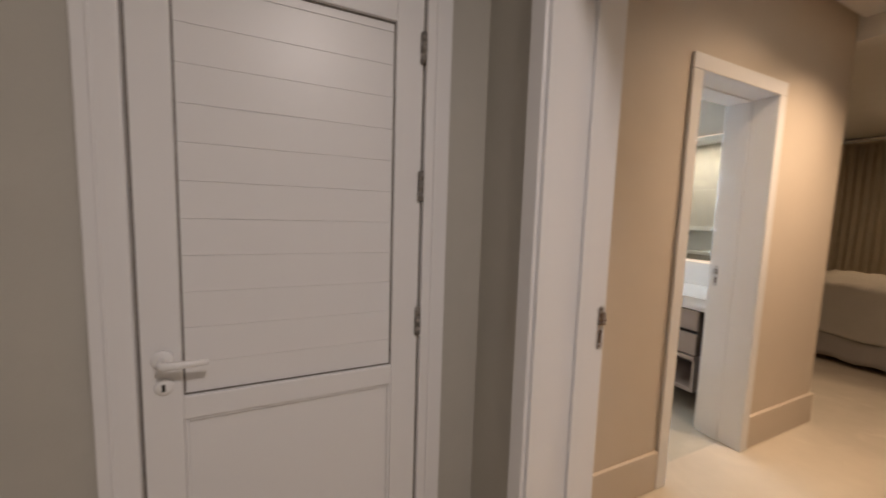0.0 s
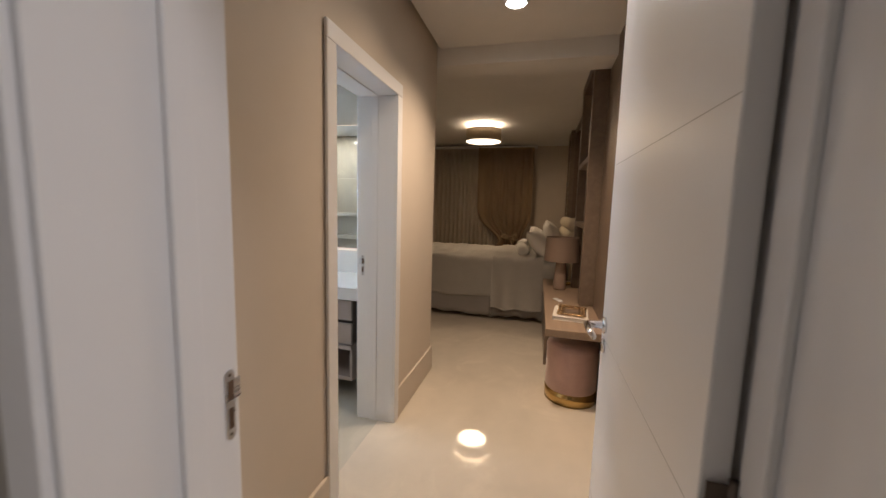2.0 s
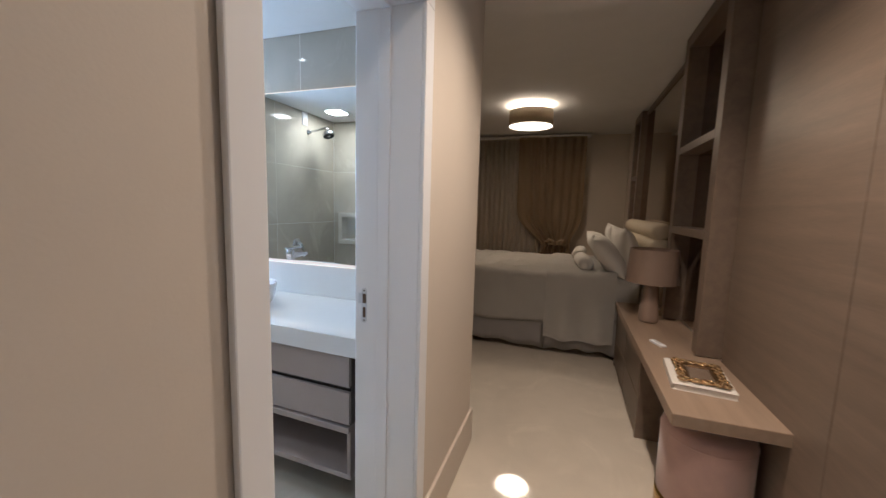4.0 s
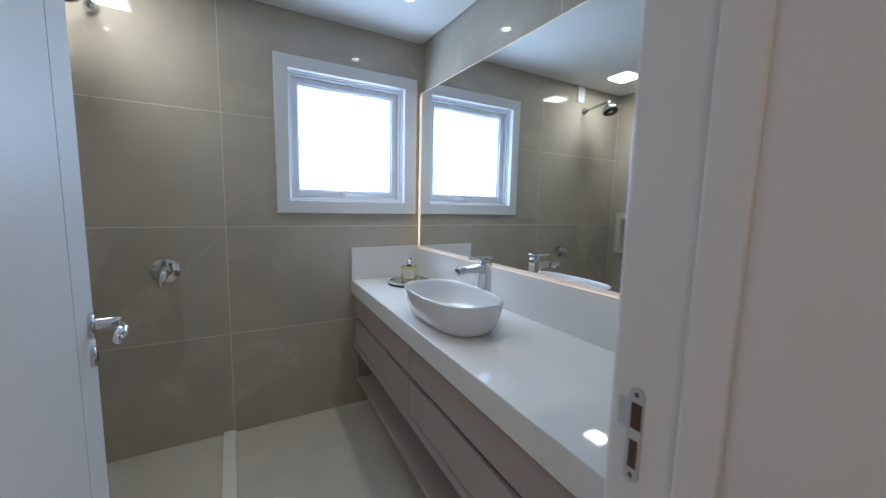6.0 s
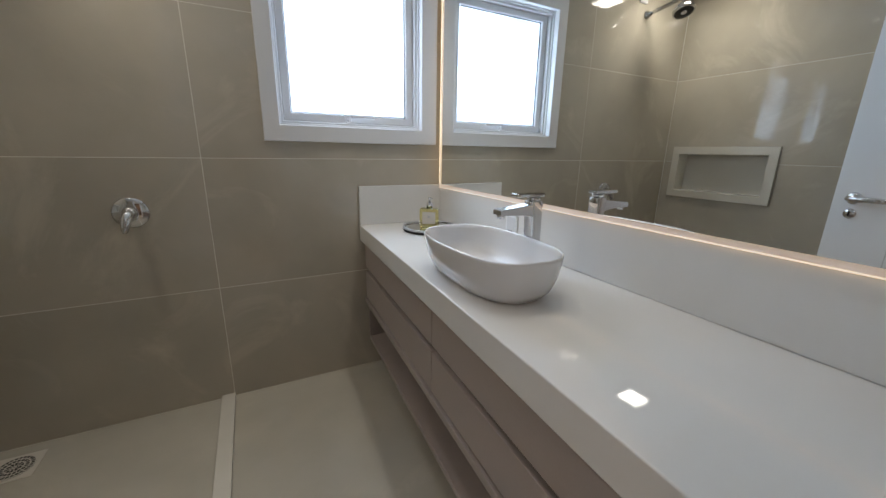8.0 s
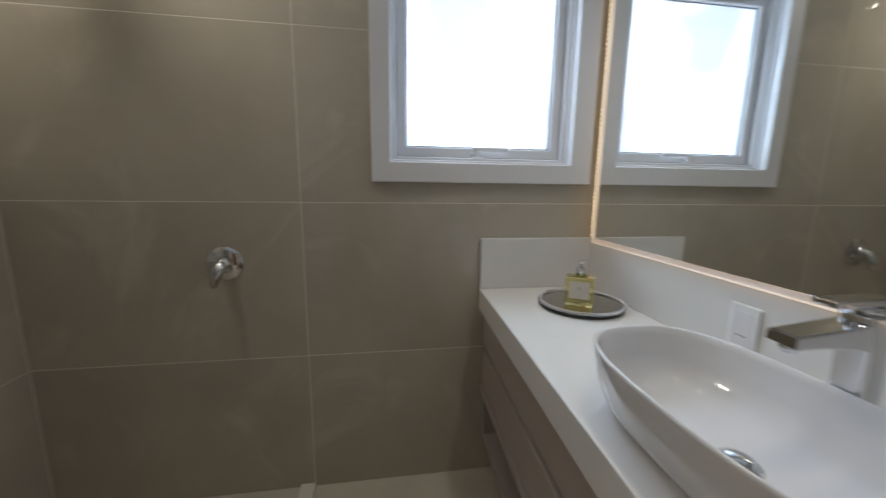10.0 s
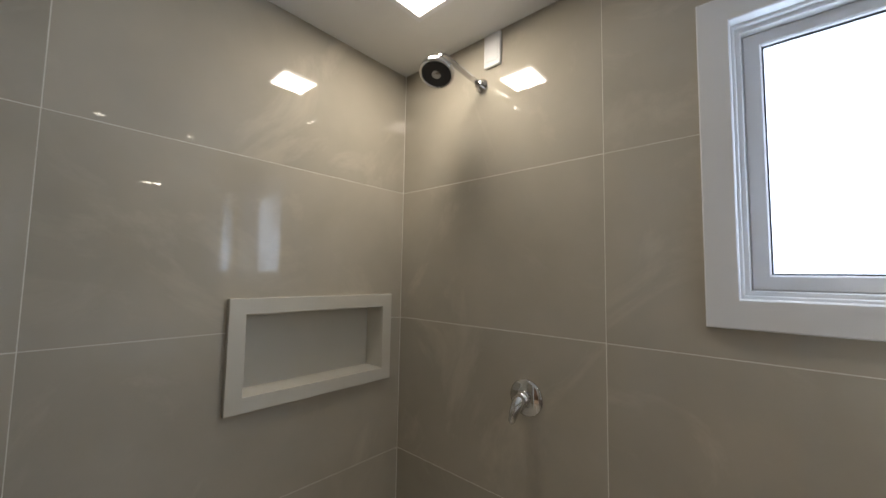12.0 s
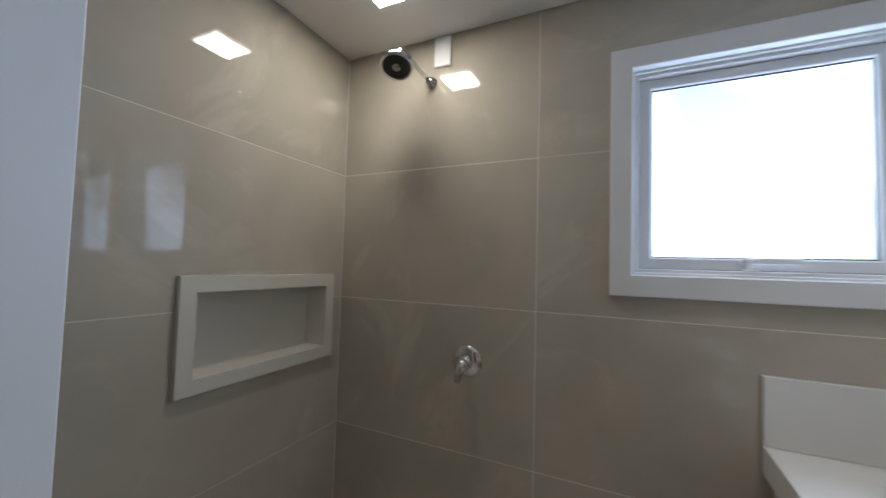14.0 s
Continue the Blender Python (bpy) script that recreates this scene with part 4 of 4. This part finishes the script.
e = thing("headboard", "cream padded headboard with rolled top", "headboard", (6.15, 0.3, 0))
part("panel", box((5.34, 0.235, 0.05), (6.96, 0.33, 1.16), 0.02, 3), "cream", e, smooth=False)
part("rolled_top", tube([(5.335, 0.30, 1.23), (5.36, 0.30, 1.23), (6.94, 0.30, 1.23), (6.965, 0.30, 1.23)], [0.05, 0.078, 0.078, 0.05], 24), "cream", e, smooth=True)
part("roll", tube([(5.335, 0.31, 1.09), (5.36, 0.31, 1.09), (6.94, 0.31, 1.09), (6.965, 0.31, 1.09)], [0.05, 0.075, 0.075, 0.05], 24), "cream", e, smooth=True)

# ---- bedroom: furniture along the wall ----
e = thing("desk", "long low honey wood bench desk along the wall", "desk", (4.2, 0.4, 0))
part("top", box((3.34, 0.215, 0.53), (5.30, 0.62, 0.585), 0.003), "wood_light", e)
part("end_panel", box((4.12, 0.215, 0.0), (4.14, 0.60, 0.5295), 0.002), "wood", e)
part("end_panel", box((5.26, 0.215, 0.0), (5.28, 0.60, 0.5295), 0.002), "wood", e)
part("drawer_front", box((4.142, 0.582, 0.03), (4.698, 0.60, 0.262), 0.002), "wood", e)
part("drawer_front", box((4.142, 0.582, 0.268), (4.698, 0.60, 0.505), 0.002), "wood", e)
part("drawer_front", box((4.702, 0.582, 0.03), (5.258, 0.60, 0.262), 0.002), "wood", e)
part("drawer_front", box((4.702, 0.582, 0.268), (5.258, 0.60, 0.505), 0.002), "wood", e)
# carcass darkened by colour for the shade between the drawer fronts
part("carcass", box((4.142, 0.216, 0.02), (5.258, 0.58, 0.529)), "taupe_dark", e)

e = thing("pouf", "round dusty pink velvet pouf with brass band", "stool", (3.58, 0.41, 0))
part("seat", lathe([(0.180, 0.092), (0.184, 0.10), (0.184, 0.40), (0.180, 0.425), (0.165, 0.442), (0.12, 0.450), (0.01, 0.452)], (3.58, 0.41, 0), 48), "velvet", e, smooth=True)
part("seam", lathe([(0.1845, 0.398), (0.187, 0.402), (0.1845, 0.406)], (3.58, 0.41, 0), 48, close=False), "velvet", e, smooth=True)
part("brass_band", lathe([(0.178, 0.0), (0.186, 0.002), (0.186, 0.090), (0.180, 0.0925)], (3.58, 0.41, 0), 48), "brass", e, "polished brass band", True)

e = thing("table_lamp", "table lamp with taupe drum shade and ceramic base", "lamp", (4.74, 0.46, 0.585))
LP = (4.74, 0.46, 0)
part("base", lathe([(0.050, 0.586), (0.062, 0.59), (0.066, 0.60), (0.066, 0.64), (0.060, 0.75), (0.052, 0.84), (0.046, 0.87), (0.02, 0.878)], LP, 40), "lampbase", e, "glossy mushroom ceramic base", True)
part("neck", lathe([(0.012, 0.878), (0.012, 0.96)], LP, 16), "brass", e, smooth=True)
part("shade", lathe([(0.172, 0.885), (0.175, 0.885), (0.160, 1.130), (0.157, 1.130), (0.172, 0.885)], LP, 48, close=False), "shade", e, "taupe satin drum shade")
part("spider", boxes([((4.585, 0.457, 1.10), (4.895, 0.463, 1.104)), ((4.737, 0.305, 1.10), (4.743, 0.615, 1.104))]), "brass", e)

e = thing("book", "large pale cloth book lying on the desk", "book", (3.72, 0.42, 0.586))
def on_desk(lo, hi, bevel, angle=-6, at=(3.73, 0.425, 0.5855)):
    bm = box(lo, hi, bevel)
    bmesh.ops.transform(bm, matrix=Matrix.Translation(at) @ Matrix.Rotation(radians(angle), 4, "Z"), verts=bm.verts)
    return bm
part("cover", on_desk((-0.165, -0.125, 0.0), (0.165, 0.125, 0.003), 0.001), "paper", e)
part("page_block", on_desk((-0.160, -0.122, 0.0032), (0.160, 0.118, 0.0268), 0.001), "paper", e)
part("cover", on_desk((-0.165, -0.125, 0.027), (0.165, 0.125, 0.030), 0.001), "paper", e)
part("spine", on_desk((-0.165, 0.1255, 0.0), (0.165, 0.1285, 0.030), 0.001), "paper", e)

e = thing("ornate_frame", "small gilt baroque picture frame lying on the book", "picture frame", (3.72, 0.42, 0.616))
fm = Matrix.Translation((3.725, 0.42, 0.6165)) @ Matrix.Rotation(radians(-6), 4, "Z")
bm = bmesh.new()
rnd = random.Random(4)
sides = [((-0.125, -0.092), (0.125, -0.092), 11), ((0.125, -0.092), (0.125, 0.092), 8), ((0.125, 0.092), (-0.125, 0.092), 11), ((-0.125, 0.092), (-0.125, -0.092), 8)]
for (ax, ay), (bx, by), n in sides:
    heading = math.atan2(by - ay, bx - ax)
    for k in range(n):
        f = k / n
        big = 1.0 if k % 3 else 1.45
        for row, out in ((0, 0.0), (1, 0.017)):
            swing = radians(38 if (k + row) % 2 else -38)
            x, y = ax + (bx - ax) * f - out * math.sin(heading), ay + (by - ay) * f + out * math.cos(heading)
            g = bmesh.ops.create_icosphere(bm, subdivisions=2, radius=0.0085 + 0.002 * rnd.random())
            bmesh.ops.transform(bm, matrix=Matrix.Translation((x, y, 0.012 + 0.003 * rnd.random())) @ Matrix.Rotation(heading + swing, 4, "Z") @ Matrix.Diagonal((1.7 * big, 0.62 * big, 0.95, 1)), verts=g["verts"])
bmesh.ops.transform(bm, matrix=fm, verts=bm.verts)
part("carved_border", bm, "gilt", e, "carved gilt leaf border", True)
bm = boxes([((-0.118, -0.085, 0.001), (-0.075, 0.085, 0.010)), ((0.075, -0.085, 0.001), (0.118, 0.085, 0.010)), ((-0.075, -0.085, 0.001), (0.075, -0.048, 0.010)), ((-0.075, 0.048, 0.001), (0.075, 0.085, 0.010))], 0.002)
bmesh.ops.transform(bm, matrix=fm, verts=bm.verts)
# moulding coloured dark to paint shade below the carved leaves
part("inner_moulding", bm, "gilt_dark", e)
bm = box((-0.075, -0.048, 0.001), (0.075, 0.048, 0.004))
bmesh.ops.transform(bm, matrix=fm, verts=bm.verts)
part("picture", bm, "wood", e)

e = thing("remote_control", "small white remote control on the desk", "remote", (4.21, 0.50, 0.586))
bm = box((-0.055, -0.020, 0), (0.055, 0.020, 0.014), 0.004, 2)
bmesh.ops.transform(bm, matrix=Matrix.Translation((4.21, 0.50, 0.5855)) @ Matrix.Rotation(radians(24), 4, "Z"), verts=bm.verts)
part("body", bm, "white", e)
bm = box((-0.03, -0.012, 0.0142), (0.03, 0.012, 0.0152))
bmesh.ops.transform(bm, matrix=Matrix.Translation((4.21, 0.50, 0.5855)) @ Matrix.Rotation(radians(24), 4, "Z"), verts=bm.verts)
part("buttons", bm, "groove", e)


e = thing("small_dish", "small brass trinket dish on the desk", "dish", (5.02, 0.37, 0.586))
part("bowl", lathe([(0.022, 0.5855), (0.040, 0.592), (0.048, 0.608), (0.046, 0.609), (0.038, 0.596), (0.01, 0.592)], (5.02, 0.37, 0), 28), "brass", e, smooth=True)
part("foot", lathe([(0.024, 0.5852), (0.020, 0.5862)], (5.02, 0.37, 0), 24), "brass", e)


def tower(x0, x1, depth, label):
    """A tall veneered frame with shelves and bronze mirror backs."""
    e = thing("shelf_tower", label, "shelving unit", ((x0 + x1) / 2, 0.2, 0.0), "shelf towers beside the bed")
    y0, y1 = 0.203, 0.203 + depth
    for a, b in ((x0, x0 + 0.09), (x1 - 0.09, x1)):
        part("upright", box((a, y0, 0.59 if x0 < 5 else 0.0), (b, y1, H - 0.003), 0.002), "wood", e)
    part("top_rail", box((x0 + 0.09, y0, H - 0.09), (x1 - 0.09, y1, H - 0.003), 0.002), "wood", e)
    for z in (1.25, 1.82):
        part("shelf", box((x0 + 0.09, y0, z), (x1 - 0.09, y1, z + 0.05), 0.002), "wood", e)
    part("mirror_back", box((x0 + 0.09, y0, 0.60), (x1 - 0.09, y0 + 0.006, H - 0.095)), "bronze_mirror", e, "bronze tinted mirror back")
    return e


tower(4.08, 4.95, 0.13, "dark walnut shelf tower with bronze mirror back")
tower(6.99, 7.50, 0.08, "dark walnut shelf tower beyond the bed")
e = thing("wall_panelling", "bronze mirror panel in walnut frame behind the bed", "wall panel", (6.1, 0.2, 0))
part("mirror_panel", box((4.96, 0.203, 0.60), (6.98, 0.212, H - 0.06)), "bronze_mirror", e)
part("top_rail", box((4.96, 0.203, H - 0.055), (6.98, 0.230, H - 0.003), 0.002), "wood", e)
e = thing("wood_panelling", "walnut veneer panelling along the corridor wall", "wall panel", (3.0, 0.2, 0))
for k in range(3):
    part("panel", box((1.40 + 0.883 * k, 0.203, 0.0), (2.279 + 0.883 * k, 0.222, H - 0.004), 0.0015), "wood", e)


# ---- curtains ----
def curtain(y0, y1, x, z0, z1, folds, amp, seed, gather=None):
    """Hanging cloth in folds; gather = (height, centre y, part of its width left there)."""
    def place(u, v):
        y, z = y0 + (y1 - y0) * u, z1 + (z0 - z1) * v
        k = 1.0
        if gather:
            gz, gy, left = gather
            d = (z - gz) / (0.27 if z > gz else 0.30)
            k = 1 - (1 - left) * math.exp(-d * d)
            pull = gy + (y - gy) * k
            y = pull if y > gy else gy + (y - gy) * (0.35 + 0.65 * k)
            z -= 0.10 * math.exp(-d * d) * max(0, u - 0.3)
        a = amp * (0.6 + 0.4 * noise.noise(Vector((u * 5, seed, 0))))
        wave = a * math.sin(u * folds * 2 * math.pi + 0.7 * math.sin(v * 2 + seed) + 2 * noise.noise(Vector((u * 3, v, seed))))
        return (x + wave + wob(y * 3, z * 2, seed, 1.5, 0.012), y, z)

    return cloth_grid(220, 50, place, 0.003)


e = thing("sheer_curtain", "ecru floor-length sheer curtain in soft folds", "curtain", (8.33, 2.7, 0))
part("cloth", curtain(1.55, 3.95, 8.40, 0.02, H - 0.05, 26, 0.035, 2.0), "sheer", e, smooth=True)
e = thing("drape", "camel drape gathered by a tieback", "curtain", (8.26, 1.4, 0))
part("cloth", curtain(0.86, 1.95, 8.28, 0.02, H - 0.05, 8, 0.04, 6.0, (0.82, 1.25, 0.34)), "drape", e, smooth=True)
part("tieback", tube([(8.28 + 0.10 * math.sin(a), 1.25 + 0.17 * math.cos(a), 0.83 + 0.03 * math.cos(a)) for a in (2 * math.pi * k / 28 for k in range(29))], 0.022, 12), "drape", e, "camel cloth tieback", True)
bow = bmesh.new()
for s in (-1, 1):
    tube([(8.17, 1.25, 0.83), (8.14, 1.25 + s * 0.06, 0.88), (8.14, 1.25 + s * 0.12, 0.90), (8.15, 1.25 + s * 0.11, 0.83), (8.17, 1.25, 0.82)], [0.015, 0.03, 0.035, 0.03, 0.015], 10, bow)
part("bow", bow, "drape", e, smooth=True)
structure("trim", box((8.20, 0.8, H - 0.05), (8.475, 4.0, H - 0.03)), "ceiling", "white curtain track under the ceiling", "curtain track")


# ---- wall tiles, piece by piece ----
ROWS_Z = (0.0, 0.583, 1.179, 1.772, BT)
GAP, THICK = 0.0009, 0.010


def rect_minus(rect, hole):
    """The up to four rectangles that are left of rect round hole."""
    a0, b0, a1, b1 = rect
    c0, d0, c1, d1 = hole
    c0, d0, c1, d1 = max(a0, c0), max(b0, d0), min(a1, c1), min(b1, d1)
    if c0 >= c1 or d0 >= d1:
        return [rect]
    out = [(a0, b0, c0, b1), (c1, b0, a1, b1), (c0, b0, c1, d0), (c0, d1, c1, b1)]
    return [r for r in out if r[2] - r[0] > 1e-4 and r[3] - r[1] > 1e-4]


def tile_wall(parent, axis, face, outward, columns, hole=None):
    """Tiles on a wall plane; face is the visible plane, outward the side of the core."""
    for a0, a1 in zip(columns, columns[1:]):
        for z0, z1 in zip(ROWS_Z, ROWS_Z[1:]):
            rect = (a0 + GAP, z0 + GAP, a1 - GAP, z1 - GAP)
            rects = rect_minus(rect, hole) if hole else [rect]
            bm = bmesh.new()
            d0, d1 = sorted((face, face + outward * THICK))
            for c0, e0, c1, e1 in rects:
                lo, hi = ((c0, d0, e0), (c1, d1, e1)) if axis == "y" else ((d0, c0, e0), (d1, c1, e1))
                add_box(bm, lo, hi, 0.0008 if len(rects) == 1 else 0.0)
            hang(link_mesh("tile", bm, "tile"), parent)


tile_wall(D["wall_bath_outer"], "y", 3.80, 1, (1.44, 2.382, 3.541), (2.704, 1.328, 3.412, 2.056))
tile_wall(D["wall_bath_shower"], "x", 1.44, -1, (1.801, 2.602, 3.799), (3.09, 0.955, 3.69, 1.245))
tile_wall(D["wall_bath_mirror"], "x", 3.541, 1, (1.801, 2.60, 3.799))
tile_wall(D["wall_corridor"], "y", 1.80, -1, (1.441, 2.10))
tile_wall(D["wall_corridor"], "y", 1.80, -1, (2.932, 3.540))
